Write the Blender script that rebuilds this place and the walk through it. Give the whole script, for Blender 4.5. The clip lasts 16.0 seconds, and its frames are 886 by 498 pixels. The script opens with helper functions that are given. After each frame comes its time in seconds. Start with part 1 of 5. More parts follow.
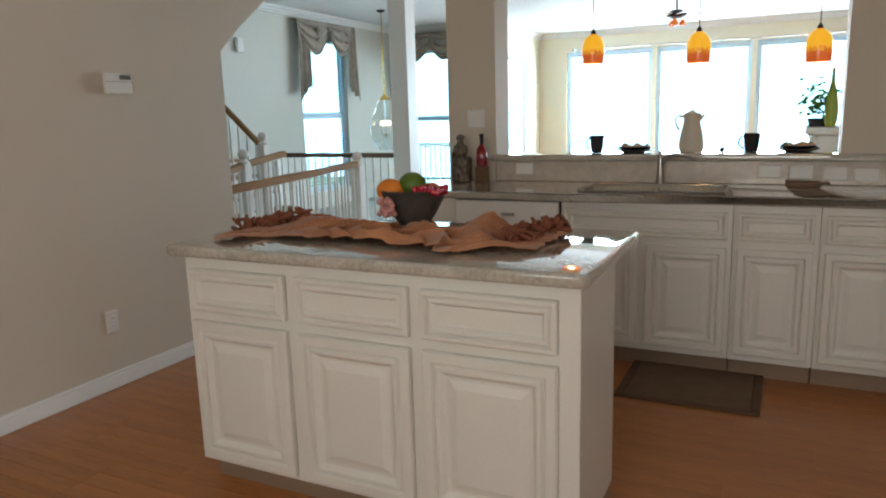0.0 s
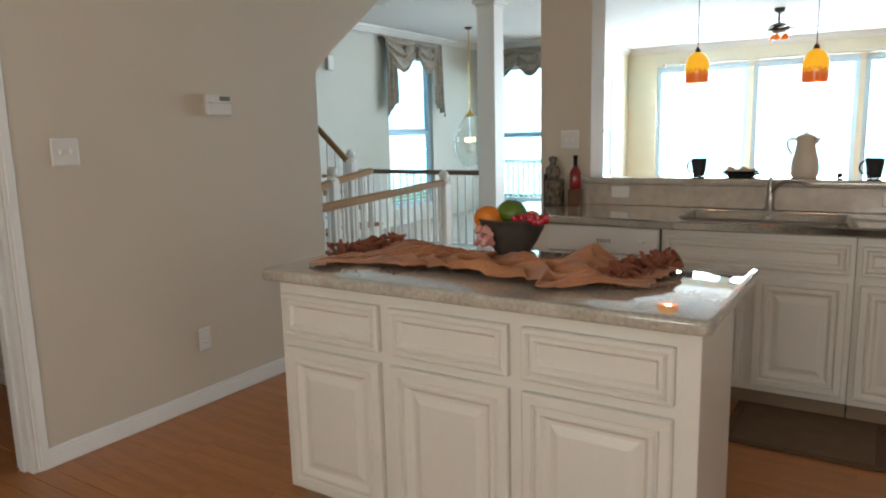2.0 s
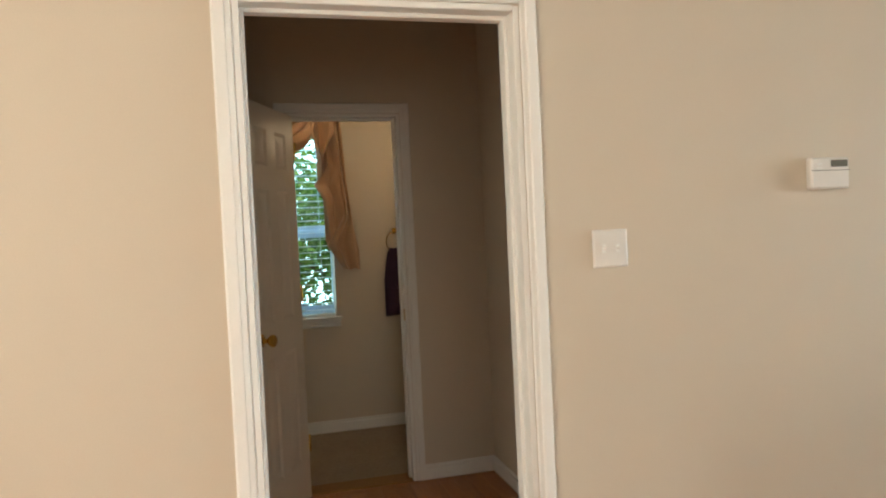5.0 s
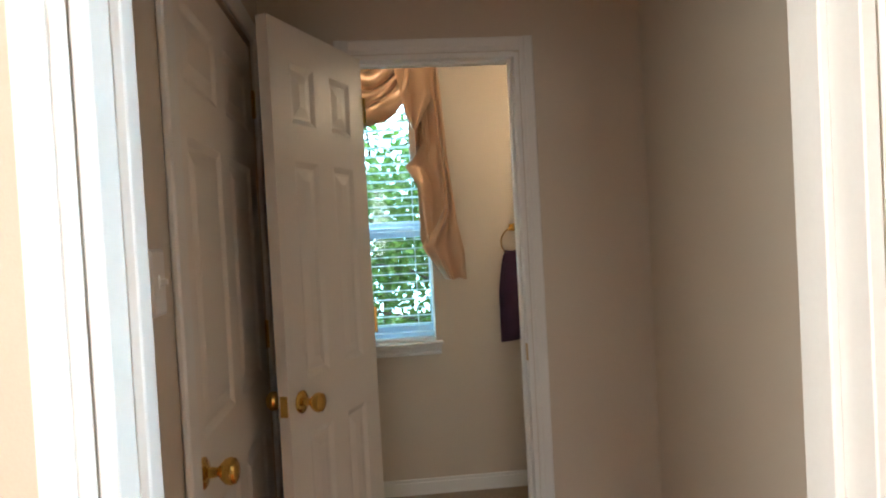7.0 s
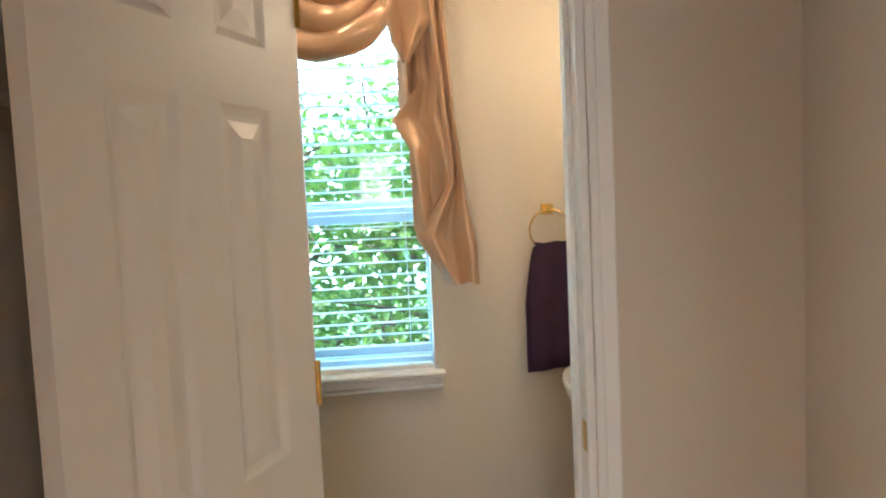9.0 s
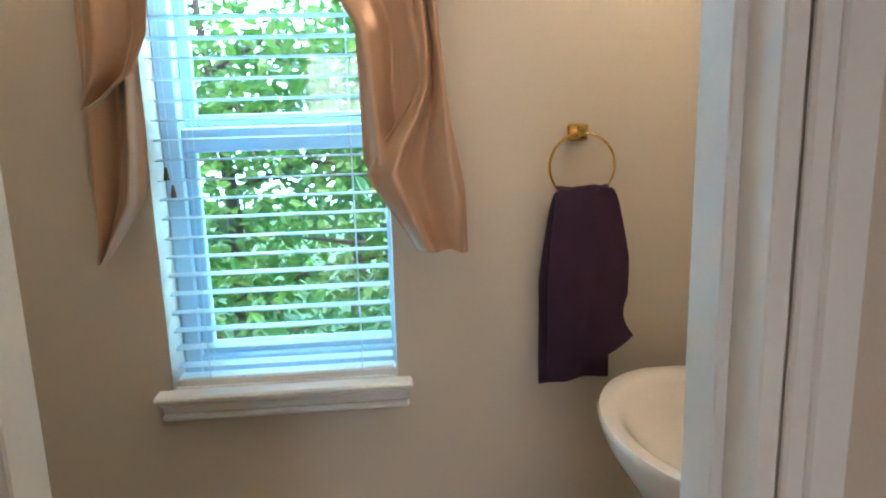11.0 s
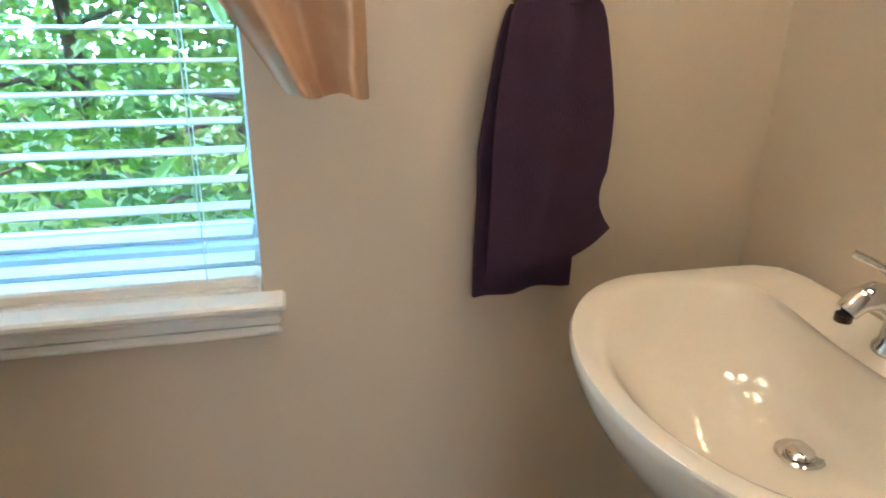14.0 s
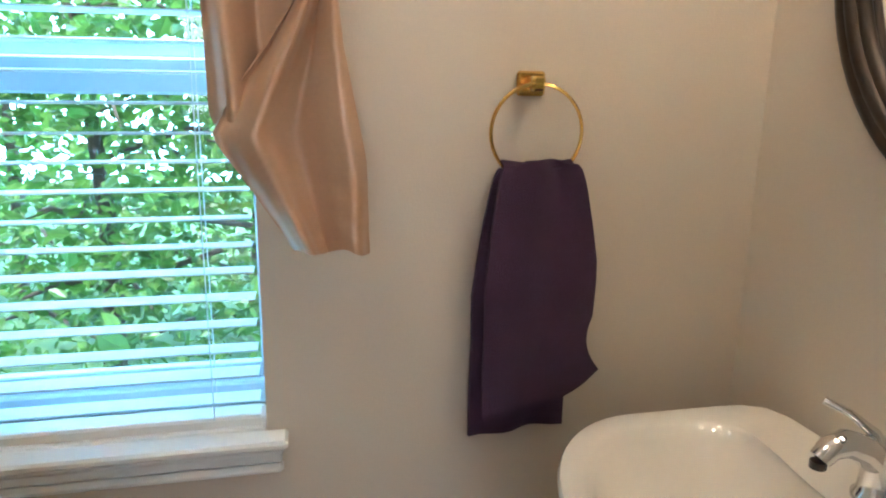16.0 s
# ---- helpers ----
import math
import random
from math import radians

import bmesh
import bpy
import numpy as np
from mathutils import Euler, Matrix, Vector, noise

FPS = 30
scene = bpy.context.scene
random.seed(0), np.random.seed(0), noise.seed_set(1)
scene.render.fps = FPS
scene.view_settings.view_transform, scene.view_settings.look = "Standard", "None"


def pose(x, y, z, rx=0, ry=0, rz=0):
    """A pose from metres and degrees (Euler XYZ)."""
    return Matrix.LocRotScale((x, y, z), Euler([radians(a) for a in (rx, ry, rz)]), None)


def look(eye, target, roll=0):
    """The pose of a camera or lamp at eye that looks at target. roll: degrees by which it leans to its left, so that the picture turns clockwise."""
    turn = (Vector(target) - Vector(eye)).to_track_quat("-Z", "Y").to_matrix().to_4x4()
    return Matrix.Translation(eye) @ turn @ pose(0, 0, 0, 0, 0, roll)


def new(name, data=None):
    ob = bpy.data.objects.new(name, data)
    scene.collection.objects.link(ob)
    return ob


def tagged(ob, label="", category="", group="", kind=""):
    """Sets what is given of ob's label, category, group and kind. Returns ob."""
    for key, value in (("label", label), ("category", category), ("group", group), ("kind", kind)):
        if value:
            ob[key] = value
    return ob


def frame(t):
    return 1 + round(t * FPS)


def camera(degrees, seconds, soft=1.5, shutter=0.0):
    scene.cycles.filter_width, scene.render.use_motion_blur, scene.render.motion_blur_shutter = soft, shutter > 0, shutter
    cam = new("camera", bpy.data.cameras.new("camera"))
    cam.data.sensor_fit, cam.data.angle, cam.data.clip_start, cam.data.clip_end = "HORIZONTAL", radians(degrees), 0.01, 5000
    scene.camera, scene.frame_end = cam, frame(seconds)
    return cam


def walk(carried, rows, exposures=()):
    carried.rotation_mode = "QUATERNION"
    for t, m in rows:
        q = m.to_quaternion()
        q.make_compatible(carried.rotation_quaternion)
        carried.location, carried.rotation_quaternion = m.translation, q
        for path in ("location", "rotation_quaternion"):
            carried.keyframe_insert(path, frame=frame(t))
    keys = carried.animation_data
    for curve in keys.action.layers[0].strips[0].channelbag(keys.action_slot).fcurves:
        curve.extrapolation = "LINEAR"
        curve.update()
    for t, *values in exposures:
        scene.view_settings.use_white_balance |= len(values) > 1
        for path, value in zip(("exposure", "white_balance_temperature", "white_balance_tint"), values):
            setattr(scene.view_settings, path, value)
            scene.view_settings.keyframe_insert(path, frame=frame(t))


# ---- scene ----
cam = camera(65.0, 16.0, soft=2.1)
PATH = [
    (0, (-0.672, 0.517, 1.322), (-1.541, 2.28, 0.947), -1.7),
    (0.5, (-0.66, 0.493, 1.339), (-1.518, 2.255, 0.943), -1.7),
    (1, (-0.722, 0.529, 1.334), (-1.597, 2.285, 0.947), -1.6),
    (1.5, (-0.768, 0.533, 1.362), (-1.696, 2.264, 0.981), -1.5),
    (2, (-0.786, 0.579, 1.362), (-1.85, 2.24, 1.032), -1.4),
    (2.5, (-0.778, 0.673, 1.394), (-2.052, 2.188, 1.106), -1.9),
    (3, (-0.826, 0.742, 1.416), (-2.296, 2.077, 1.172), -2.1),
    (3.5, (-1.035, 0.862, 1.384), (-2.677, 1.991, 1.219), -1.9),
    (4, (-1.281, 0.979, 1.387), (-3.06, 1.885, 1.273), -2.3),
    (4.5, (-1.492, 1.101, 1.391), (-3.377, 1.767, 1.318), -2.4),
    (5, (-1.777, 1.166, 1.407), (-3.708, 1.684, 1.346), -2.7),
    (5.2, (-1.885, 1.182, 1.391), (-3.829, 1.649, 1.343), -2.4),
    (7.3, (-3.17, 1.423, 1.402), (-5.162, 1.589, 1.348), -2.9),
    (7.5, (-3.269, 1.411, 1.404), (-5.261, 1.581, 1.348), -2.3),
    (8, (-3.578, 1.45, 1.408), (-5.571, 1.614, 1.348), -2.0),
    (8.2, (-3.686, 1.473, 1.401), (-5.679, 1.63, 1.347), -2.3),
    (10.3, (-4.797, 1.652, 1.552), (-6.761, 1.794, 1.2), -2.0),
    (10.5, (-4.882, 1.664, 1.53), (-6.842, 1.807, 1.162), -1.8),
    (11, (-5.077, 1.664, 1.472), (-7.028, 1.84, 1.068), -1.6),
    (11.6, (-5.306, 1.667, 1.447), (-7.217, 1.924, 0.916), -1.0),
    (12, (-5.436, 1.739, 1.444), (-7.317, 1.967, 0.801), -1.2),
    (12.5, (-5.533, 1.745, 1.39), (-7.384, 2.039, 0.692), -0.2),
    (13, (-5.604, 1.732, 1.351), (-7.423, 2.108, 0.608), 0.5),
    (13.5, (-5.632, 1.724, 1.332), (-7.429, 2.153, 0.564), 1.0),
    (14, (-5.641, 1.734, 1.328), (-7.434, 2.168, 0.555), 1.1),
    (14.5, (-5.644, 1.74, 1.331), (-7.45, 2.169, 0.588), 1.3),
    (15, (-5.64, 1.736, 1.338), (-7.473, 2.171, 0.666), 1.7),
    (15.3, (-5.631, 1.74, 1.362), (-7.481, 2.166, 0.732), 1.4),
    (15.6, (-5.611, 1.739, 1.388), (-7.478, 2.165, 0.813), 1.3),
    (16, (-5.578, 1.747, 1.4), (-7.479, 2.164, 0.937), 0.8),
]
EXPOSURE = [(0.0, -1.02, 6150, 10), (1.5, -0.84, 6250, 10), (2.5, -1.0, 6450, 10), (3.5, -0.64, 6950, 10), (4.0, -0.36, 7050, 10), (5.2, 0.06, 6950, 10), (7.3, 1.08, 6100, 10), (8.2, 1.66, 6150, 10), (10.3, 1.40, 5550, 10), (12.0, 1.26, 5480, 10), (14.0, 1.68, 5750, 10), (15.0, 1.75, 5600, 10), (16.0, 1.52, 5250, 10)]
walk(cam, [(t, look(eye, target, roll)) for t, eye, target, roll in PATH], EXPOSURE)

# ---- world, sun, daylight ----
world = bpy.data.worlds.new("sky")
scene.world = world
world.use_nodes = True
wn = world.node_tree
sky = wn.nodes.new("ShaderNodeTexSky")
sky.sky_type, sky.sun_disc = "NISHITA", False
sky.sun_elevation, sky.sun_rotation = radians(65), radians(119)
wn.links.new(sky.outputs[0], wn.nodes["Background"].inputs[0])
wn.nodes["Background"].inputs[1].default_value = 0.15
sun = new("sun", bpy.data.lights.new("sun", "SUN"))
sun.data.energy, sun.data.angle, sun.data.color = 5.0, radians(0.6), (1.0, 0.95, 0.86)
sun.matrix_world = look((9, -5, 22), (0, 0, 0))


def window_light(name, eye, target, w, h, power, colour):
    """Daylight that comes in through one window opening."""
    lamp = new(name, bpy.data.lights.new(name, "AREA"))
    lamp.data.shape, lamp.data.size, lamp.data.size_y = "RECTANGLE", w, h
    lamp.data.energy, lamp.data.color = power, colour
    lamp.matrix_world = look(eye, target)
    return lamp


DAY = (0.76, 0.91, 1.0)
window_light("daylight_living", (-2.0, 14.6, 1.4), (-2.0, 9.0, 2.6), 5.6, 2.2, 1450, DAY)
window_light("daylight_living_side", (-5.5, 12.6, 1.5), (0, 11.0, 1.2), 1.4, 2.0, 600, DAY)
window_light("daylight_dining_side", (-7.10, 9.60, 1.34), (-3.0, 9.60, 1.34), 2.2, 2.8, 10, DAY)
window_light("daylight_dining_back", (-6.13, 11.68, 1.3), (-6.13, 6.0, 1.3), 1.6, 2.6, 10, DAY)
window_light("daylight_powder", (-6.83, 1.42, 2.20), (-6.1, 1.42, 0.6), 0.5, 0.12, 10.5, (0.55, 0.80, 1.0))
window_light("daylight_kitchen", (-1.15, -1.16, 1.55), (-1.9, 3.0, 1.2), 1.9, 1.4, 92, (1.0, 0.95, 0.84))
# Lamp of an unseen east window, added to brighten hall and kitchen wall.
window_light("added_light_kitchen_east", (2.24, 0.9, 1.6), (-5.0, 1.5, 1.0), 1.4, 1.3, 30, (1.0, 0.96, 0.88))


def bulb(name, place, power, colour, size=0.03):
    lamp = new(name, bpy.data.lights.new(name, "POINT"))
    lamp.data.energy, lamp.data.color, lamp.data.shadow_soft_size = power, colour, size
    lamp.location = place
    return lamp


# ---- materials ----
def paint(name, colour, rough=0.5, metal=0.0, vary=0.08, scale=3.0, fine=60.0, bump=0.05, coat=0.0, second=None, trans=0.0, sheen=0.0, random_amt=0.0, stretch=(1, 1, 1), contrast=0.5):
    """A procedural surface: large stains and fine grain in the colour, fine relief, and some change from piece to piece."""
    m = bpy.data.materials.new(name)
    m.use_nodes = True
    nt = m.node_tree
    b = nt.nodes["Principled BSDF"]
    tc = nt.nodes.new("ShaderNodeTexCoord")
    mp = nt.nodes.new("ShaderNodeMapping")
    mp.inputs["Scale"].default_value = stretch
    nt.links.new(tc.outputs["Object"], mp.inputs[0])
    n1 = nt.nodes.new("ShaderNodeTexNoise")
    n1.inputs["Scale"].default_value, n1.inputs["Detail"].default_value = scale, 5
    n2 = nt.nodes.new("ShaderNodeTexNoise")
    n2.inputs["Scale"].default_value, n2.inputs["Detail"].default_value = fine, 4
    nt.links.new(mp.outputs[0], n1.inputs["Vector"])
    nt.links.new(mp.outputs[0], n2.inputs["Vector"])
    ad = nt.nodes.new("ShaderNodeMath")
    ad.operation = "ADD"
    nt.links.new(n1.outputs[0], ad.inputs[0])
    nt.links.new(n2.outputs[0], ad.inputs[1])
    last = ad
    if random_amt:
        oi = nt.nodes.new("ShaderNodeObjectInfo")
        mu = nt.nodes.new("ShaderNodeMath")
        mu.operation, mu.inputs[1].default_value, mu.inputs[2].default_value = "MULTIPLY_ADD", random_amt, -random_amt / 2
        nt.links.new(oi.outputs["Random"], mu.inputs[0])
        a2 = nt.nodes.new("ShaderNodeMath")
        a2.operation = "ADD"
        nt.links.new(last.outputs[0], a2.inputs[0])
        nt.links.new(mu.outputs[0], a2.inputs[1])
        last = a2
    ramp = nt.nodes.new("ShaderNodeValToRGB")
    half = nt.nodes.new("ShaderNodeMath")
    half.operation, half.inputs[1].default_value = "MULTIPLY", 0.5
    nt.links.new(last.outputs[0], half.inputs[0])
    nt.links.new(half.outputs[0], ramp.inputs[0])
    lo = tuple(c * (1 - vary) for c in colour) + (1,)
    hi = tuple(min(1, c * (1 + vary)) for c in (second or colour)) + (1,)
    ramp.color_ramp.elements[0].position, ramp.color_ramp.elements[0].color = 0.5 - contrast / 2, lo
    ramp.color_ramp.elements[1].position, ramp.color_ramp.elements[1].color = 0.5 + contrast / 2, hi
    nt.links.new(ramp.outputs[0], b.inputs["Base Color"])
    b.inputs["Roughness"].default_value, b.inputs["Metallic"].default_value = rough, metal
    b.inputs["Coat Weight"].default_value = coat
    b.inputs["Coat Roughness"].default_value = 0.03
    b.inputs["Sheen Weight"].default_value = sheen
    b.inputs["Transmission Weight"].default_value = trans
    if bump:
        bp = nt.nodes.new("ShaderNodeBump")
        bp.inputs["Strength"].default_value, bp.inputs["Distance"].default_value = bump, 0.004
        nt.links.new(n2.outputs[0], bp.inputs["Height"])
        nt.links.new(bp.outputs[0], b.inputs["Normal"])
    return m


def glow(name, colour, strength):
    m = bpy.data.materials.new(name)
    m.use_nodes = True
    b = m.node_tree.nodes["Principled BSDF"]
    b.inputs["Base Color"].default_value = (*colour, 1)
    b.inputs["Emission Color"].default_value = (*colour, 1)
    b.inputs["Emission Strength"].default_value = strength
    return m


WALL = paint("wall_paint", (0.605, 0.525, 0.425), 0.62, vary=0.04, scale=1.2, fine=240, bump=0.12)
WALL_PALE = paint("pale_wall_paint", (0.61, 0.60, 0.54), 0.62, vary=0.03, scale=1.2, fine=240, bump=0.1)
CREAM_WALL = paint("cream_wall_paint", (0.70, 0.66, 0.52), 0.62, vary=0.03, scale=1.2, fine=240, bump=0.1)
CEIL = paint("ceiling_paint", (0.74, 0.74, 0.74), 0.8, vary=0.03, scale=2, fine=300, bump=0.2)
TRIM = paint("white_trim_paint", (0.80, 0.79, 0.76), 0.5, vary=0.03, scale=4, fine=120, bump=0.012)
DOORP = paint("door_paint", (0.79, 0.75, 0.69), 0.36, vary=0.02, scale=3, fine=90, bump=0.015)
CAB = paint("cabinet_paint", (0.69, 0.655, 0.585), 0.36, vary=0.04, scale=4, fine=90, bump=0.05)
# Cabinet paint made dark brown: the shade of the toe recess as colour.
CAB_SHADE = paint("shaded_cabinet_recess", (0.26, 0.175, 0.115), 0.5, vary=0.1, scale=6, fine=90)
FLOORW = paint("oak_floor", (0.33, 0.115, 0.030), 0.34, vary=0.14, scale=1.6, fine=9, bump=0.03, coat=0.10, second=(0.42, 0.165, 0.048), random_amt=0.22, stretch=(1.0, 7.0, 7.0), contrast=0.5)
GRANITE = paint("granite", (0.375, 0.335, 0.275), 0.05, vary=0.2, scale=7, fine=90, bump=0.003, coat=1.0, second=(0.50, 0.455, 0.385), contrast=0.42)
SPLASH = paint("backsplash_marble", (0.50, 0.42, 0.345), 0.25, vary=0.12, scale=5, fine=22, bump=0.02, second=(0.59, 0.51, 0.43), contrast=0.4)
BRASS = paint("polished_brass", (0.72, 0.47, 0.13), 0.16, 1.0, vary=0.08, scale=12, fine=80, bump=0.02)
CHROME = paint("chrome", (0.72, 0.72, 0.73), 0.10, 1.0, vary=0.03, scale=10, fine=60, bump=0.0)
STEEL = paint("brushed_steel", (0.36, 0.34, 0.31), 0.28, 1.0, vary=0.08, scale=10, fine=120, bump=0.03, stretch=(1, 9, 1))
BRONZE = paint("dark_bronze", (0.045, 0.032, 0.024), 0.38, 0.6, vary=0.2, scale=9, fine=80)
PLASTIC = paint("white_plastic", (0.74, 0.71, 0.67), 0.38, vary=0.02, scale=6, fine=80, bump=0.0)
LCD = paint("grey_display", (0.13, 0.13, 0.11), 0.2, vary=0.05, scale=9, fine=70, bump=0.0)
PORCELAIN = paint("porcelain", (0.82, 0.77, 0.69), 0.07, vary=0.015, scale=3, fine=50, bump=0.0, coat=0.6)
TOWELC = paint("plum_terry", (0.047, 0.018, 0.052), 0.95, vary=0.3, scale=14, fine=420, bump=0.9, sheen=0.03)
SATIN = paint("copper_satin", (0.50, 0.315, 0.195), 0.33, 0.30, vary=0.07, scale=5, fine=160, bump=0.03, sheen=0.08)
DRAPE = paint("taupe_drapery", (0.235, 0.195, 0.155), 0.7, vary=0.3, scale=6, fine=30, bump=0.2, second=(0.34, 0.29, 0.235), sheen=0.2)
CLOTH = paint("russet_linen", (0.30, 0.105, 0.040), 0.75, vary=0.2, scale=9, fine=260, bump=0.35, second=(0.50, 0.215, 0.090), sheen=0.2)
CLOTH2 = paint("tassel_yarn", (0.24, 0.075, 0.036), 0.9, vary=0.3, scale=20, fine=260, bump=0.8)
RAILW = paint("oak_rail", (0.29, 0.155, 0.062), 0.6, vary=0.22, scale=3, fine=26, bump=0.06)
RAILW.node_tree.nodes["Principled BSDF"].inputs["Specular IOR Level"].default_value = 0.12
RAILD = paint("dark_oak_rail", (0.12, 0.075, 0.045), 0.36, vary=0.22, scale=3, fine=26, bump=0.06)
BASKET = paint("dark_wicker", (0.055, 0.045, 0.036), 0.6, vary=0.3, scale=30, fine=190, bump=0.8)
ORANGE = paint("orange_peel", (0.68, 0.20, 0.015), 0.42, vary=0.10, scale=9, fine=160, bump=0.4)
LIME = paint("avocado_skin", (0.085, 0.14, 0.013), 0.40, vary=0.3, scale=12, fine=120, bump=0.4)
BERRY = paint("red_berry", (0.42, 0.012, 0.028), 0.25, vary=0.2, scale=20, fine=90, bump=0.05)
GRAPE = paint("pink_grape", (0.52, 0.24, 0.21), 0.3, vary=0.2, scale=20, fine=90, bump=0.05)
MATC = paint("brown_mat", (0.155, 0.083, 0.040), 0.95, vary=0.25, scale=12, fine=180, bump=0.8, second=(0.14, 0.095, 0.055))
MATB = paint("mat_border", (0.11, 0.06, 0.03), 0.95, vary=0.2, scale=12, fine=180, bump=0.8)
BLACKC = paint("charcoal_glaze", (0.016, 0.017, 0.02), 0.22, vary=0.2, scale=9, fine=60, bump=0.02)
STONEW = paint("cream_stoneware", (0.60, 0.54, 0.44), 0.35, vary=0.05, scale=9, fine=60, bump=0.05)
NAPKIN = paint("oatmeal_napkin", (0.42, 0.33, 0.25), 0.9, vary=0.15, scale=16, fine=220, bump=0.5)
WINE = paint("red_bottle", (0.22, 0.012, 0.016), 0.10, vary=0.1, scale=9, fine=60, bump=0.0)
DARKG = paint("dark_jar", (0.045, 0.032, 0.02), 0.25, vary=0.5, scale=26, fine=60, bump=0.1, second=(0.15, 0.12, 0.09), contrast=0.3)
WOODT = paint("brown_wood", (0.12, 0.055, 0.02), 0.5, vary=0.25, scale=4, fine=40, bump=0.1)
# White vinyl with the blue of the daylight put into its base colour.
VINYL_SKYLIT = paint("window_vinyl", (0.56, 0.72, 0.84), 0.4, vary=0.03, scale=6, fine=80, bump=0.02)
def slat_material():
    """White blind slats, sky's blue put into their colour, that let some daylight through."""
    m = paint("skylit_blind_slat", (0.66, 0.78, 0.84), 0.45, vary=0.03, scale=6, fine=90, bump=0.02)
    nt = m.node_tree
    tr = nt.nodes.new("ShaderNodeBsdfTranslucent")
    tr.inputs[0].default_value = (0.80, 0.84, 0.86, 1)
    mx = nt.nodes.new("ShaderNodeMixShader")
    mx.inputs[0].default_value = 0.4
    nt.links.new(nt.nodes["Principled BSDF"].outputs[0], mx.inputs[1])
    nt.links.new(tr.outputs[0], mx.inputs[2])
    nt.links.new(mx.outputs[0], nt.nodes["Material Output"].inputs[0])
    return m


SLAT = slat_material()
CARPET = paint("pale_carpet", (0.50, 0.47, 0.42), 0.98, vary=0.08, scale=4, fine=320, bump=0.8)
VINYLF = paint("brown_sheet_floor", (0.25, 0.175, 0.11), 0.45, vary=0.15, scale=5, fine=40, bump=0.05, second=(0.31, 0.23, 0.15))
BARK = paint("bark", (0.085, 0.06, 0.045), 0.9, vary=0.35, scale=9, fine=40, bump=1.0, stretch=(1, 1, 0.3))
GRASS = paint("lawn", (0.055, 0.10, 0.02), 0.95, vary=0.35, scale=1.5, fine=30, bump=0.8)
POTG = paint("black_pot", (0.02, 0.02, 0.02), 0.4, vary=0.2, scale=9, fine=60)
VASEG = paint("lime_glass", (0.30, 0.36, 0.04), 0.12, vary=0.15, scale=6, fine=40, bump=0.0)
BLUEG = paint("blue_plastic", (0.12, 0.28, 0.52), 0.3, vary=0.08, scale=9, fine=60, bump=0.0)
MIRROR = paint("mirror_silver", (0.9, 0.9, 0.9), 0.02, 1.0, vary=0.0, scale=4, fine=30, bump=0.0)


def thin_glass(name="clear_glass", gloss=0.03):
    """Clear glass of thin panes: see-through, with a gloss that grows at a slant."""
    m = bpy.data.materials.new(name)
    m.use_nodes = True
    nt = m.node_tree
    tr = nt.nodes.new("ShaderNodeBsdfTransparent")
    tr.inputs[0].default_value = (0.95, 0.98, 0.97, 1)
    gl = nt.nodes.new("ShaderNodeBsdfGlossy")
    gl.inputs["Roughness"].default_value = 0.02
    lw = nt.nodes.new("ShaderNodeLayerWeight")
    lw.inputs[0].default_value = 0.5
    pw5 = nt.nodes.new("ShaderNodeMath")
    pw5.operation, pw5.inputs[1].default_value = "POWER", 4.0
    fr = nt.nodes.new("ShaderNodeMath")
    fr.operation, fr.inputs[1].default_value, fr.inputs[2].default_value = "MULTIPLY_ADD", 0.7, gloss
    nt.links.new(lw.outputs["Facing"], pw5.inputs[0])
    nt.links.new(pw5.outputs[0], fr.inputs[0])
    mx = nt.nodes.new("ShaderNodeMixShader")
    nt.links.new(fr.outputs[0], mx.inputs[0])
    nt.links.new(tr.outputs[0], mx.inputs[1])
    nt.links.new(gl.outputs[0], mx.inputs[2])
    nt.links.new(mx.outputs[0], nt.nodes["Material Output"].inputs[0])
    return m


GLASS = thin_glass()
BEVELG = thin_glass("bevelled_glass", 0.16)
BULBM = glow("bulb_glow", (1.0, 0.72, 0.36), 14)
DOMEG = glow("lit_opal_glass", (1.0, 0.84, 0.62), 3.0)


def shade_glass():
    """Amber art glass of the pendants, lit from within: yellow above, a mottled rust band below."""
    m = paint("amber_glass", (0.62, 0.20, 0.02), 0.2, vary=0.25, scale=30, fine=90, bump=0.05)
    nt = m.node_tree
    b = nt.nodes["Principled BSDF"]
    tc = nt.nodes.new("ShaderNodeTexCoord")
    sp = nt.nodes.new("ShaderNodeSeparateXYZ")
    nt.links.new(tc.outputs["Object"], sp.inputs[0])
    no = nt.nodes.new("ShaderNodeTexNoise")
    no.inputs["Scale"].default_value = 55
    nt.links.new(tc.outputs["Object"], no.inputs["Vector"])
    ma = nt.nodes.new("ShaderNodeMath")
    ma.operation, ma.inputs[1].default_value = "MULTIPLY_ADD", 0.07
    nt.links.new(no.outputs[0], ma.inputs[0])
    nt.links.new(sp.outputs[2], ma.inputs[2])
    ramp = nt.nodes.new("ShaderNodeValToRGB")
    ramp.color_ramp.elements[0].position, ramp.color_ramp.elements[0].color = 0.085, (0.42, 0.055, 0.012, 1)
    ramp.color_ramp.elements[1].position, ramp.color_ramp.elements[1].color = 0.115, (1.0, 0.50, 0.02, 1)
    nt.links.new(ma.outputs[0], ramp.inputs[0])
    nt.links.new(ramp.outputs[0], b.inputs["Emission Color"])
    b.inputs["Emission Strength"].default_value = 1.5
    return m


AMBER = shade_glass()


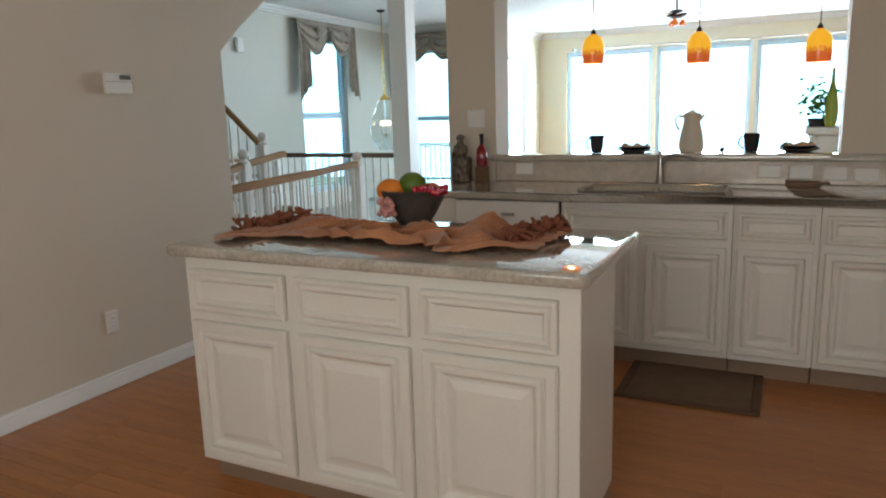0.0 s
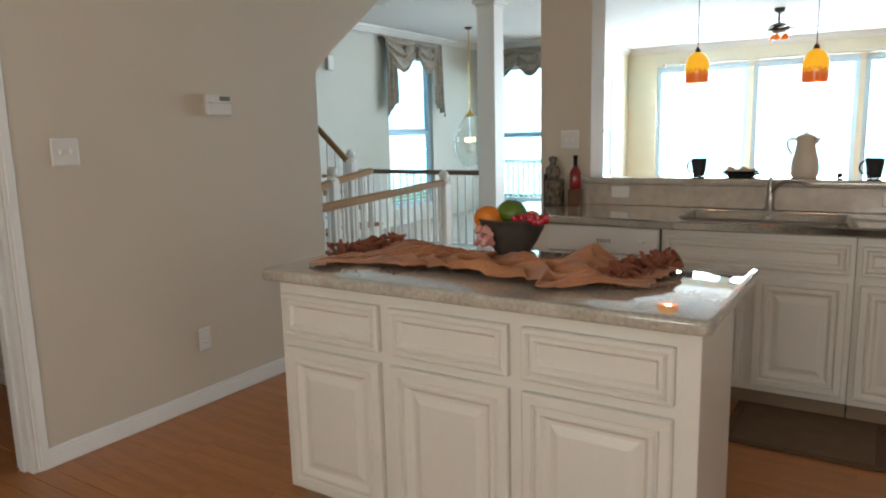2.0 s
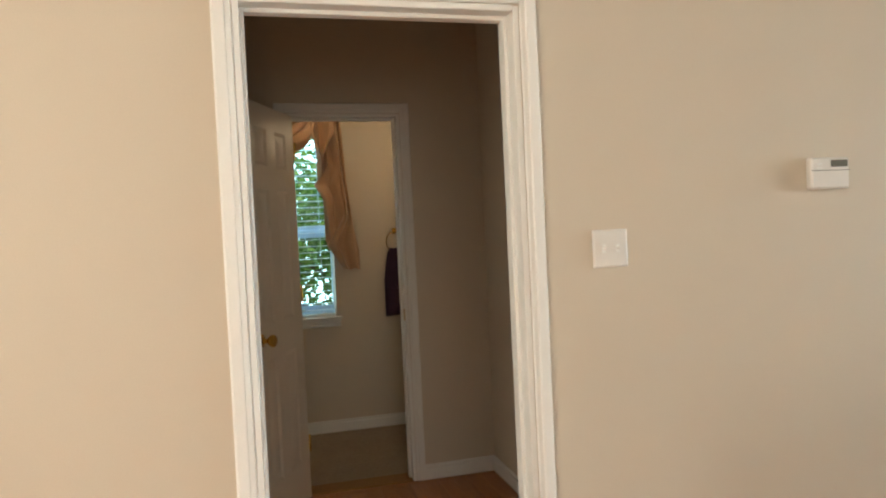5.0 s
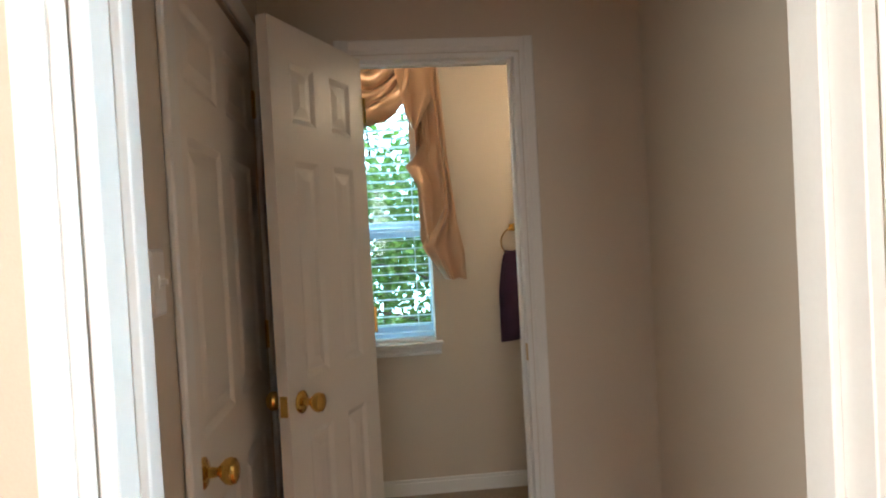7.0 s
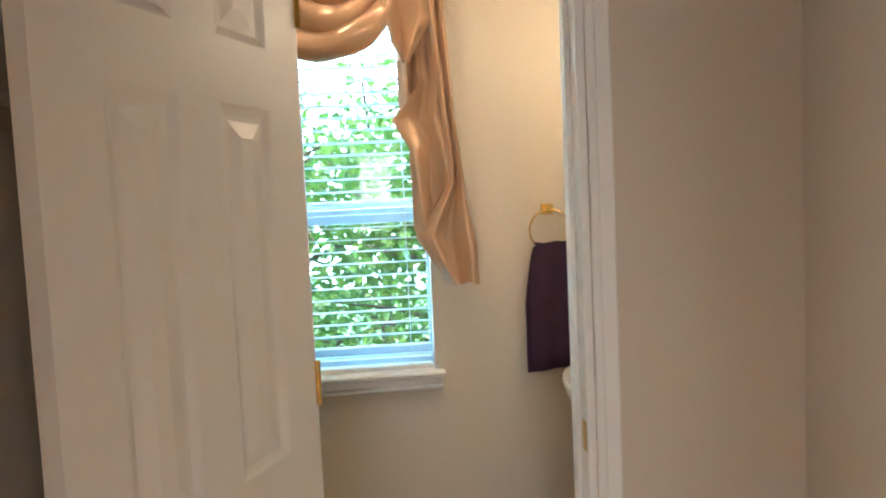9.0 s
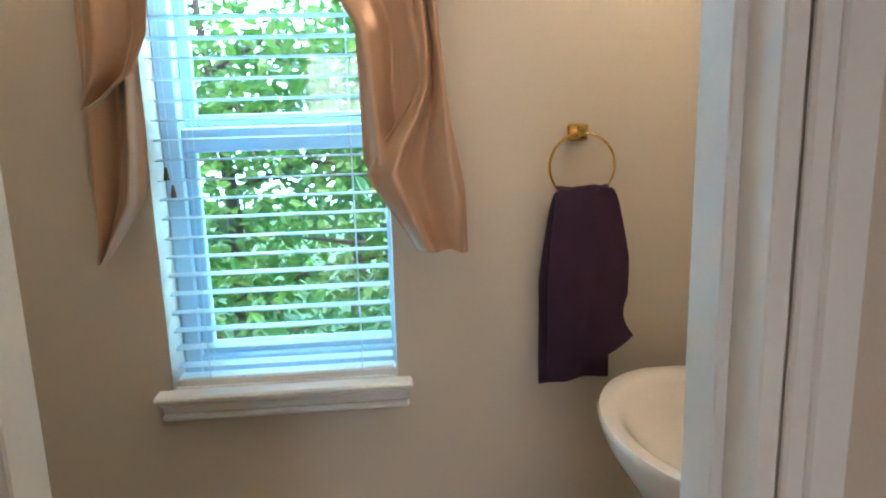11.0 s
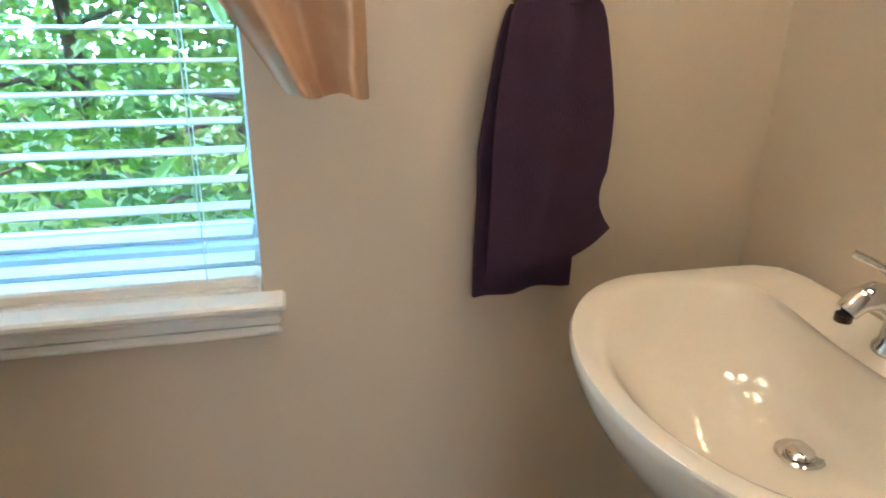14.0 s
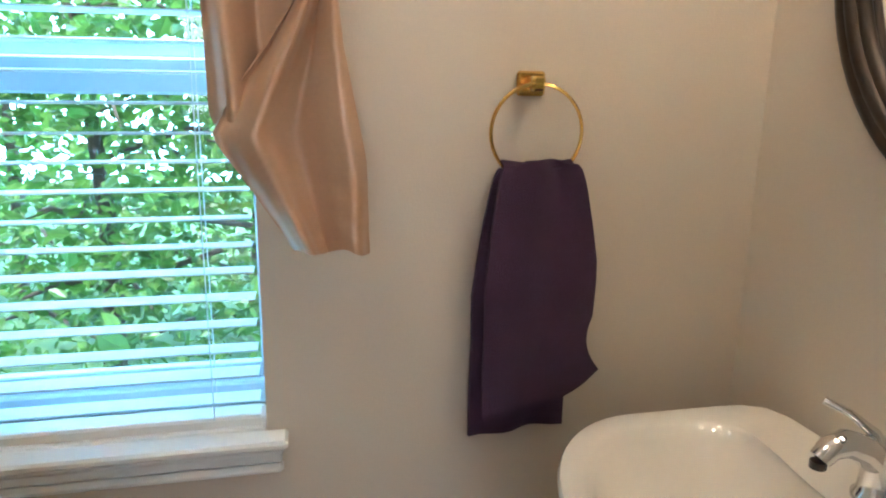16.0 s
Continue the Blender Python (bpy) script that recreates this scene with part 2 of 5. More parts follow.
def leaf_material():
    m = bpy.data.materials.new("leaf")
    m.use_nodes = True
    nt = m.node_tree
    b = nt.nodes["Principled BSDF"]
    ge = nt.nodes.new("ShaderNodeNewGeometry")
    ramp = nt.nodes.new("ShaderNodeValToRGB")
    ramp.color_ramp.elements[0].color = (0.055, 0.13, 0.02, 1)
    ramp.color_ramp.elements[1].color = (0.15, 0.27, 0.05, 1)
    nt.links.new(ge.outputs["Random Per Island"], ramp.inputs[0])
    nt.links.new(ramp.outputs[0], b.inputs["Base Color"])
    b.inputs["Roughness"].default_value = 0.38
    tr = nt.nodes.new("ShaderNodeBsdfTranslucent")
    nt.links.new(ramp.outputs[0], tr.inputs[0])
    mx = nt.nodes.new("ShaderNodeMixShader")
    mx.inputs[0].default_value = 0.45
    nt.links.new(b.outputs[0], mx.inputs[1])
    nt.links.new(tr.outputs[0], mx.inputs[2])
    nt.links.new(mx.outputs[0], nt.nodes["Material Output"].inputs[0])
    return m


LEAF = leaf_material()


# ---- building helpers ----
def part(name, bm, material, parent=None, label="", smooth=False):
    """Links a bmesh as one mesh object, under a thing or a part if one is given."""
    me = bpy.data.meshes.new(name)
    bmesh.ops.recalc_face_normals(bm, faces=bm.faces)
    bm.to_mesh(me)
    bm.free()
    me.materials.append(material)
    if smooth:
        me.shade_smooth()
        me.set_sharp_from_angle(angle=radians(40))
    ob = new(name, me)
    ob.parent = parent
    if label:
        ob["label"] = label
    return ob


def thing(name, at, label, category, group="", rz=0.0):
    """An empty at the base of a thing, that parents its parts."""
    ob = new(name)
    ob.matrix_basis = pose(*at, 0, 0, rz)
    return tagged(ob, label, category, group)


def box(bm, lo, hi, bevel=0.0, seg=1):
    r = bmesh.ops.create_cube(bm, size=1)
    vs = r["verts"]
    for v in vs:
        v.co = Vector([lo[i] + (v.co[i] + 0.5) * (hi[i] - lo[i]) for i in range(3)])
    if bevel:
        es = list({e for v in vs for e in v.link_edges})
        bmesh.ops.bevel(bm, geom=es, offset=bevel, segments=seg, affect="EDGES", profile=0.5)
    return bm


def boxes(*items, bevel=0.0):
    bm = bmesh.new()
    for lo, hi in items:
        box(bm, lo, hi, bevel)
    return bm


def lathe(profile, seg=24, bm=None, centre=(0, 0, 0), closed=True):
    """Turns a profile of (radius, height) about z."""
    bm = bm or bmesh.new()
    rings = []
    for r, z in profile:
        if r < 1e-5:
            rings.append([bm.verts.new((centre[0], centre[1], centre[2] + z))])
        else:
            rings.append([bm.verts.new((centre[0] + r * math.cos(2 * math.pi * i / seg), centre[1] + r * math.sin(2 * math.pi * i / seg), centre[2] + z)) for i in range(seg)])
    for a, b in zip(rings, rings[1:]):
        for i in range(seg):
            j = (i + 1) % seg
            q = [a[i % len(a)], a[j % len(a)], b[j % len(b)], b[i % len(b)]]
            q = list(dict.fromkeys(q))
            if len(q) > 2:
                bm.faces.new(q)
    return bm


def tube(points, radius, seg=10, bm=None, closed=False):
    """A round bar along a line of points; radius may be a list."""
    bm = bm or bmesh.new()
    pts = [Vector(p) for p in points]
    n = len(pts)
    rings, side = [], None
    for i, p in enumerate(pts):
        d = (pts[(i + 1) % n] - pts[i - 1]) if closed else (pts[min(i + 1, n - 1)] - pts[max(i - 1, 0)])
        d.normalize()
        if side is None:
            side = d.orthogonal().normalized()
        side = (side - d * side.dot(d)).normalized()
        up = d.cross(side)
        r = radius[i] if isinstance(radius, (list, tuple)) else radius
        rings.append([bm.verts.new(p + (side * math.cos(2 * math.pi * k / seg) + up * math.sin(2 * math.pi * k / seg)) * r) for k in range(seg)])
    pairs = list(zip(rings, rings[1:])) + ([(rings[-1], rings[0])] if closed else [])
    for a, b in pairs:
        for k in range(seg):
            bm.faces.new((a[k], a[(k + 1) % seg], b[(k + 1) % seg], b[k]))
    if not closed:
        bm.faces.new(rings[0])
        bm.faces.new(rings[-1][::-1])
    return bm


def ball(bm, centre, r, seg=12, squash=(1, 1, 1)):
    res = bmesh.ops.create_uvsphere(bm, u_segments=seg, v_segments=max(6, seg // 2 + 2), radius=1)
    for v in res["verts"]:
        v.co = Vector([centre[i] + v.co[i] * r * squash[i] for i in range(3)])
    return bm


def sheet(nu, nv, f, thick=0.0, bm=None):
    """A surface f(u, v) over the unit square, with a thickness."""
    bm = bm or bmesh.new()
    g = [[bm.verts.new(f(i / nu, j / nv)) for j in range(nv + 1)] for i in range(nu + 1)]
    for i in range(nu):
        for j in range(nv):
            bm.faces.new((g[i][j], g[i + 1][j], g[i + 1][j + 1], g[i][j + 1]))
    if thick:
        bm.normal_update()
        k = [[bm.verts.new(v.co - v.normal * thick) for v in row] for row in g]
        for i in range(nu):
            for j in range(nv):
                bm.faces.new((k[i][j + 1], k[i + 1][j + 1], k[i + 1][j], k[i][j]))
        for i in range(nu):
            bm.faces.new((k[i][0], k[i + 1][0], g[i + 1][0], g[i][0]))
            bm.faces.new((g[i][nv], g[i + 1][nv], k[i + 1][nv], k[i][nv]))
        for j in range(nv):
            bm.faces.new((g[0][j], g[0][j + 1], k[0][j + 1], k[0][j]))
            bm.faces.new((k[nu][j], k[nu][j + 1], g[nu][j + 1], g[nu][j]))
    return bm


def panelled(bm, us, vs, panels, profile, m, depth=0.0):
    """A face in the plane of m (u right, v up, w out), cut at us and vs; the cells named in panels get nested mouldings of (inset, height)."""
    def p(u, v, w):
        return bm.verts.new(m @ Vector((u, v, w)))
    for i in range(len(us) - 1):
        for j in range(len(vs) - 1):
            u0, u1, v0, v1 = us[i], us[i + 1], vs[j], vs[j + 1]
            loop = [p(u0, v0, 0), p(u1, v0, 0), p(u1, v1, 0), p(u0, v1, 0)]
            if (i, j) in panels:
                for a, w in profile:
                    inner = [p(u0 + a, v0 + a, w), p(u1 - a, v0 + a, w), p(u1 - a, v1 - a, w), p(u0 + a, v1 - a, w)]
                    for k in range(4):
                        bm.faces.new((loop[k], loop[(k + 1) % 4], inner[(k + 1) % 4], inner[k]))
                    loop = inner
            bm.faces.new(loop)
    if depth:
        a = [(us[0], vs[0]), (us[-1], vs[0]), (us[-1], vs[-1]), (us[0], vs[-1])]
        for k in range(4):
            (u0, v0), (u1, v1) = a[k], a[(k + 1) % 4]
            bm.faces.new((p(u0, v0, 0), p(u0, v0, -depth), p(u1, v1, -depth), p(u1, v1, 0)))
        bm.faces.new([p(u, v, -depth) for u, v in a])
    bmesh.ops.remove_doubles(bm, verts=bm.verts, dist=1e-5)
    return bm


def facing(x, y, z, rz=0.0):
    """A plane's frame at a place: u runs along x turned by rz, v up, w out towards -y turned by rz."""
    return pose(x, y, z, 0, 0, rz) @ Matrix(((1, 0, 0, 0), (0, 0, -1, 0), (0, 1, 0, 0), (0, 0, 0, 1)))


# ---- the house: floors, walls, ceilings ----
H = 2.84
XW, XH = -3.70, -3.82      # kitchen wall: kitchen face, hall face
XD, XP = -5.55, -5.67      # powder room wall: hall face, powder face
XO = -6.70                 # outer wall, powder face
DXW_IN = -6.91             # dining room, outer wall
ground = part("ground", boxes(((-300, -300, -0.62), (300, 300, -0.6))), GRASS)
tagged(ground, "green lawn and distant ground outside the house", "ground", kind="structure")
floor = part("floor", boxes(((-7.06, -2.4, -0.12), (2.4, 14.4, -0.012))), FLOORW)
tagged(floor, "orange oak hardwood floor with a satin finish", "floor", kind="structure")
part("ceiling", boxes(((-7.06, -2.4, H), (2.4, 14.4, H + 0.12))), CEIL)
tagged(bpy.data.objects["ceiling"], "white painted ceiling", "ceiling", kind="structure")


carpet = part("carpet", boxes(((DXW_IN, 6.2, -0.011), (-2.75, 11.49, 0.006)), ((DXW_IN, 3.91, -0.011), (-3.9, 6.2, 0.006))), CARPET)
tagged(carpet, "pale grey-beige fitted carpet of the dining room", "carpet", kind="structure")
tagged(part("floor_powder", boxes(((-6.70, 0.75, -0.011), (-5.675, 2.58, 0.004))), VINYLF), "brown-grey sheet floor of the powder room", "floor", kind="structure")
tagged(part("threshold", boxes(((-5.675, 1.36, -0.011), (-5.545, 1.945, 0.009)), bevel=0.003), RAILW), "oak threshold strip under the powder room door", "threshold", kind="structure")


def wall(name, items, material, label):
    return tagged(part(name, boxes(*items), material), label, "wall", kind="structure")


def door_wall(x0, x1, y0, y1, oy0, oy1, oz):
    """The blocks of a wall along y with one doorway."""
    return [((x0, y0, 0), (x1, oy0, H)), ((x0, oy1, 0), (x1, y1, H)), ((x0, oy0, oz), (x1, oy1, H))]


D1A, D1B, D1Z = 1.138, 1.940, 2.045
D2A, D2B, D2Z = 1.345, 1.960, 2.045
YEND = 3.72
bm = boxes(*door_wall(XH, XW, -2.4, YEND, D1A, D1B, D1Z))
# the sloping soffit of the stair opening, beyond the wall's end
outline = [(YEND, 1.69), (3.80, 1.765), (3.94, 1.885), (4.35, 2.185), (4.70, 2.465), (5.17, H), (YEND, H)]
a = [bm.verts.new((XH, y, z)) for y, z in outline]
b = [bm.verts.new((XW, y, z)) for y, z in outline]
bm.faces.new(a)
bm.faces.new(b[::-1])
for i in range(len(a)):
    j = (i + 1) % len(a)
    bm.faces.new((a[i], b[i], b[j], a[j]))
tagged(part("wall_west", bm, WALL), "beige painted kitchen wall with a doorway and a sloped stair opening", "wall", kind="structure")
wall("wall_powder", door_wall(XP, XD, 0.75, 2.70, D2A, D2B, D2Z), WALL, "beige painted wall between hall and powder room")
wall("wall_hall_right", [((XP, 2.43, 0), (XH, 2.55, H))], WALL, "beige painted side wall of the small hall")
HL = 1.03
C0, C1 = -5.335, -4.40
wall("wall_hall_left", [((XP, 0.91, 0), (C0, HL, H)), ((C1, 0.91, 0), (XH, HL, H)), ((C0, 0.91, 2.045), (C1, HL, H)), ((C0, 0.80, 0), (C1, 0.905, H))], WALL, "beige painted side wall of the small hall")
WY0, WY1, WZ0, WZ1 = 1.152, 1.69, 0.818, 2.27
wall("wall_powder_outer", [((-6.95, 0.5, 0), (XO, WY0, H)), ((-6.95, WY1, 0), (XO, 3.9, H)), ((-6.95, WY0, 0), (XO, WY1, WZ0)), ((-6.95, WY0, WZ1), (XO, WY1, H))], WALL, "beige painted outer wall of the powder room with a window opening")
wall("wall_powder_right", [((XO, 2.58, 0), (XP, 2.70, H))], WALL, "beige painted powder room wall behind the basin")
wall("wall_powder_left", [((XO, 0.63, 0), (XP, 0.75, H))], WALL, "beige painted powder room side wall")
PY0, PY1 = 4.68, 4.91      # pass-through wall
wall("wall_pass_through", [((-2.655, PY0, 0), (-2.325, PY1, H)), ((-0.412, PY0, 0), (2.4, PY1, H)), ((-2.325, PY0, 0), (-0.412, PY1, 1.03)), ((-2.325, PY0, 2.70), (-0.412, PY1, H))], WALL, "beige painted half wall with a wide pass-through opening")
# The opening in this unseen wall is added to let the east lamp in.
wall("wall_kitchen_east", [((2.28, -2.4, 0), (2.4, 0.2, H)), ((2.28, 1.6, 0), (2.4, 14.4, H)), ((2.28, 0.2, 0), (2.4, 1.6, 0.95)), ((2.28, 0.2, 2.25), (2.4, 1.6, H))], WALL, "beige painted kitchen wall, unseen, with an added window opening")
wall("wall_kitchen_south", [((-3.7, -1.32, 0), (-2.1, -1.2, H)), ((-0.2, -1.32, 0), (2.28, -1.2, H)), ((-2.1, -1.32, 0), (-0.2, -1.2, 0.85)), ((-2.1, -1.32, 2.25), (-0.2, -1.2, H))], WALL, "beige painted wall with a wide window opening")
LX, LY = -5.15, 14.2
wall("wall_living_back", [((LX, LY, 0), (2.4, LY + 0.15, 0.30)), ((LX, LY, 2.47), (2.4, LY + 0.15, H)), ((LX, LY, 0.30), (-4.60, LY + 0.15, 2.47)), ((-2.98, LY, 0.30), (-2.90, LY + 0.15, 2.47)), ((-1.28, LY, 0.30), (-1.20, LY + 0.15, 2.47)), ((0.42, LY, 0.30), (2.4, LY + 0.15, 2.47))], CREAM_WALL, "cream painted living room wall with three tall windows")
DXW, DYB = -6.91, 11.5
wall("wall_living_left", [((LX - 0.1, DYB, 0), (LX, 12.0, H)), ((LX - 0.1, 13.3, 0), (LX, LY + 0.15, H)), ((LX - 0.1, 12.0, 0), (LX, 13.3, 0.30)), ((LX - 0.1, 12.0, 2.32), (LX, 13.3, H))], CREAM_WALL, "cream painted living room side wall with a window")
WLY, WLZ, WLW, WLH = 8.78, 0.24, 1.15, 2.26
WBX, WBZ, WBW, WBH = -6.66, 0.12, 1.06, 2.32
wall("wall_dining_left", [((DXW - 0.15, 3.9, 0), (DXW, WLY, H)), ((DXW - 0.15, WLY + WLW, 0), (DXW, DYB + 0.15, H)), ((DXW - 0.15, WLY, 0), (DXW, WLY + WLW, WLZ)), ((DXW - 0.15, WLY, WLZ + WLH), (DXW, WLY + WLW, H))], WALL_PALE, "pale grey dining room wall with a tall window")
wall("wall_dining_back", [((DXW, DYB, 0), (WBX, DYB + 0.15, H)), ((WBX + WBW, DYB, 0), (LX - 0.1, DYB + 0.15, H)), ((WBX, DYB, 0), (WBX + WBW, DYB + 0.15, WBZ)), ((WBX, DYB, WBZ + WBH), (WBX + WBW, DYB + 0.15, H))], WALL_PALE, "pale grey dining room end wall with a tall window")
wall("wall_stair", [((-6.95, 3.78, 0), (XH - 0.002, 3.9, H))], WALL, "painted wall beside the stairs")


def crown(name, items):
    """Crown moulding in three steps along straight runs (lo, hi, out axis and sign)."""
    bm = bmesh.new()
    for (x0, y0), (x1, y1), (ox, oy) in items:
        for d, z0, z1 in ((0.02, H - 0.10, H - 0.075), (0.045, H - 0.075, H - 0.045), (0.075, H - 0.045, H - 0.001)):
            lo = (min(x0, x1, x0 + ox * d, x1 + ox * d), min(y0, y1, y0 + oy * d, y1 + oy * d), z0)
            hi = (max(x0, x1, x0 + ox * d, x1 + ox * d), max(y0, y1, y0 + oy * d, y1 + oy * d), z1)
            box(bm, lo, hi, 0.006)
    return tagged(part(name, bm, TRIM), "white crown moulding under the ceiling", "crown moulding", kind="structure")


crown("trim_crown_dining", [((DXW + 0.003, 3.9), (DXW + 0.003, DYB), (1, 0)), ((DXW, DYB - 0.003), (LX - 0.1, DYB - 0.003), (0, -1))])
crown("trim_crown_living", [((LX, LY - 0.003), (2.28, LY - 0.003), (0, -1)), ((LX + 0.003, DYB), (LX + 0.003, LY), (1, 0))])


def skirting(name, runs, h=0.088):
    bm = bmesh.new()
    for (x0, y0), (x1, y1), (ox, oy) in runs:
        for d, z0, z1 in ((0.014, 0.001, h - 0.018), (0.009, h - 0.018, h)):
            box(bm, (min(x0, x1) + min(0, ox * d), min(y0, y1) + min(0, oy * d), z0), (max(x0, x1) + max(0, ox * d), max(y0, y1) + max(0, oy * d), z1), 0.003)
    return tagged(part(name, bm, TRIM), "white painted baseboard", "baseboard", kind="structure")


skirting("baseboard_kitchen", [((XW + 0.002, 1.985), (XW + 0.002, YEND), (1, 0)), ((XW + 0.002, -1.2), (XW + 0.002, 1.04), (1, 0)), ((XH, YEND + 0.002), (XW + 0.014, YEND + 0.002), (0, 1))])
skirting("baseboard_hall", [((XD + 0.002, 2.01), (XD + 0.002, 2.43), (1, 0)), ((XD, 2.428), (XH, 2.428), (0, -1)), ((C1 + 0.075, HL + 0.002), (XH, HL + 0.002), (0, 1))])
skirting("baseboard_powder", [((XO + 0.002, 0.75), (XO + 0.002, 2.58), (1, 0)), ((XO, 2.578), (XP, 2.578), (0, -1)), ((XO, 0.752), (XP, 0.752), (0, 1))])


def casing(name, x, out, ya, yb, z, w=0.056, parent=None):
    """Door casing on one face of a wall along y: two legs and a head, stepped."""
    for nm, lo, hi in (("casing_leg", (ya - w, 0.001), (ya - 0.004, z + w)), ("casing_leg", (yb + 0.004, 0.001), (yb + w, z + w)), ("casing_head", (ya - 0.004, z + 0.004), (yb + 0.004, z + w))):
        bm = bmesh.new()
        leg = nm == "casing_leg"
        steps = ((0.0, 1.0, 0.011), (0.30, 0.94, 0.0165))
        for a, b, d in steps:
            if leg:
                left = lo[0] < ya - 0.01
                y0, y1 = lo[0], hi[0]
                ww = y1 - y0
                p0, p1 = (y0 + (1 - b) * ww, y0 + (1 - a) * ww) if left else (y0 + a * ww, y0 + b * ww)
                q0, q1 = (0.001, hi[1])
            else:
                ww = hi[1] - lo[1]
                p0, p1 = lo[0], hi[0]
                q0, q1 = lo[1] + a * ww, lo[1] + b * ww
            x0, x1 = sorted((x + 0.001 * out, x + d * out))
            box(bm, (x0, p0, q0), (x1, p1, q1), 0.003)
        part(nm, bm, TRIM, parent)


def doorway(name, xa, xb, ya, yb, z, label, stop):
    """The jambs, stops and casings that line a doorway through a wall along y."""
    e = tagged(new(name), label, "door frame", kind="structure")
    part("jamb", boxes(((xa - 0.004, ya - 0.003, 0.001), (xb + 0.004, ya + 0.016, z), ), bevel=0.002), TRIM, e)
    part("jamb", boxes(((xa - 0.004, yb - 0.016, 0.001), (xb + 0.004, yb + 0.003, z)), bevel=0.002), TRIM, e)
    part("head_jamb", boxes(((xa - 0.004, ya + 0.016, z - 0.016), (xb + 0.004, yb - 0.016, z + 0.003)), bevel=0.002), TRIM, e)
    part("door_stop", boxes(((stop - 0.018, yb - 0.028, 0.001), (stop + 0.018, yb - 0.016, z - 0.016)), ((stop - 0.018, ya + 0.016, 0.001), (stop + 0.018, ya + 0.028, z - 0.016)), ((stop - 0.018, ya + 0.028, z - 0.028), (stop + 0.018, yb - 0.028, z - 0.016)), bevel=0.002), TRIM, e)
    casing(name, xb, 1, ya, yb, z, parent=e)
    casing(name, xa, -1, ya, yb, z, parent=e)
    return e


doorway("door_frame_1", XH, XW, D1A, D1B, D1Z, "white painted door casing round the kitchen doorway", -3.765)
f2 = doorway("door_frame_2", XP, XD, D2A, D2B, D2Z, "white painted door casing of the powder room", -5.61)
part("strike_plate", boxes(((-5.582, D2B - 0.0185, 0.90), (-5.556, D2B - 0.0158, 0.965)), bevel=0.001), BRASS, f2, "brass strike plate")


def knob(parent, at, m, label="polished brass door knob"):
    """A brass knob on its rose; m turns its z axis out of the door."""
    bm = lathe([(0, 0), (0.033, 0), (0.033, 0.005), (0.026, 0.010), (0.012, 0.013), (0.010, 0.030), (0.016, 0.036), (0.026, 0.046), (0.029, 0.057), (0.026, 0.067), (0.015, 0.073), (0, 0.074)], 20)
    bm.transform(Matrix.Translation(at) @ m)
    return part("knob", bm, BRASS, parent, label, smooth=True)


def panel_door(name, hinge, angle, width, label):
    """A six-panel door leaf hung at its hinge; angle: direction of the leaf in plan, in degrees."""
    e = thing(name, hinge, label, "door", rz=angle)
    e["kind"] = "structure"
    t, h = 0.035, 2.02
    s, mid = 0.105, 0.10
    c = (width - mid) / 2
    us = [0, s, c, c + mid, width - s, width]
    vs = [0, 0.22, 0.82, 0.98, 1.62, 1.73, 1.91, h]
    cells = {(i, j) for i in (1, 3) for j in (1, 3, 5)}
    prof = [(0.006, -0.002), (0.018, -0.008), (0.026, -0.008), (0.055, -0.002)]
    bm = panelled(bmesh.new(), us, vs, cells, prof, facing(0, -t / 2, 0.008))
    panelled(bm, us, vs, cells, prof, pose(width, t / 2, 0.008, 0, 0, 180) @ facing(0, 0, 0))
    for lo, hi in (((0, -t / 2, 0.008), (0, t / 2, h + 0.008)), ((width, -t / 2, 0.008), (width, t / 2, h + 0.008))):
        bm.faces.new([bm.verts.new(q) for q in ((lo[0], lo[1], lo[2]), (hi[0], hi[1], lo[2]), (hi[0], hi[1], hi[2]), (lo[0], lo[1], hi[2]))])
    for z in (0.008, h + 0.008):
        bm.faces.new([bm.verts.new(q) for q in ((0, -t / 2, z), (width, -t / 2, z), (width, t / 2, z), (0, t / 2, z))])
    part("leaf", bm, DOORP, e)
    knob(e, (width - 0.065, -t / 2, 0.93), pose(0, 0, 0, 90))
    knob(e, (width - 0.065, t / 2, 0.93), pose(0, 0, 0, -90))
    part("latch_plate", boxes(((width - 0.0005, -0.012, 0.90), (width + 0.0015, 0.012, 0.96)), bevel=0.0005), BRASS, e, "brass latch plate")
    for z in (0.25, 1.05, 1.80):
        part("hinge", lathe([(0, 0), (0.006, 0), (0.006, 0.09), (0, 0.09)], 8, centre=(-0.004, t / 2 + 0.004, z)), BRASS, e, "small brass hinge")
    return e


panel_door("door_2", (-5.533, 1.366, 0), -24.1, 0.596, "white six-panel powder room door with brass knob, standing open")
panel_door("door_1", (C0 + 0.004, HL - 0.020, 0), 0, C1 - C0 - 0.008, "white six-panel closet door with brass knob, closed, in the hall")
e = tagged(new("door_frame_3"), "white painted casing of the closed closet door", "door frame", kind="structure")
part("casing_leg", boxes(((C1 + 0.002, HL + 0.001, 0.001), (C1 + 0.072, HL + 0.016, 2.12)), bevel=0.004), TRIM, e)
part("casing_leg", boxes(((C0 - 0.072, HL + 0.001, 0.001), (C0 - 0.002, HL + 0.016, 2.12)), bevel=0.004), TRIM, e)
part("casing_head", boxes(((C0 - 0.002, HL + 0.001, 2.047), (C1 + 0.002, HL + 0.016, 2.12)), bevel=0.004), TRIM, e)


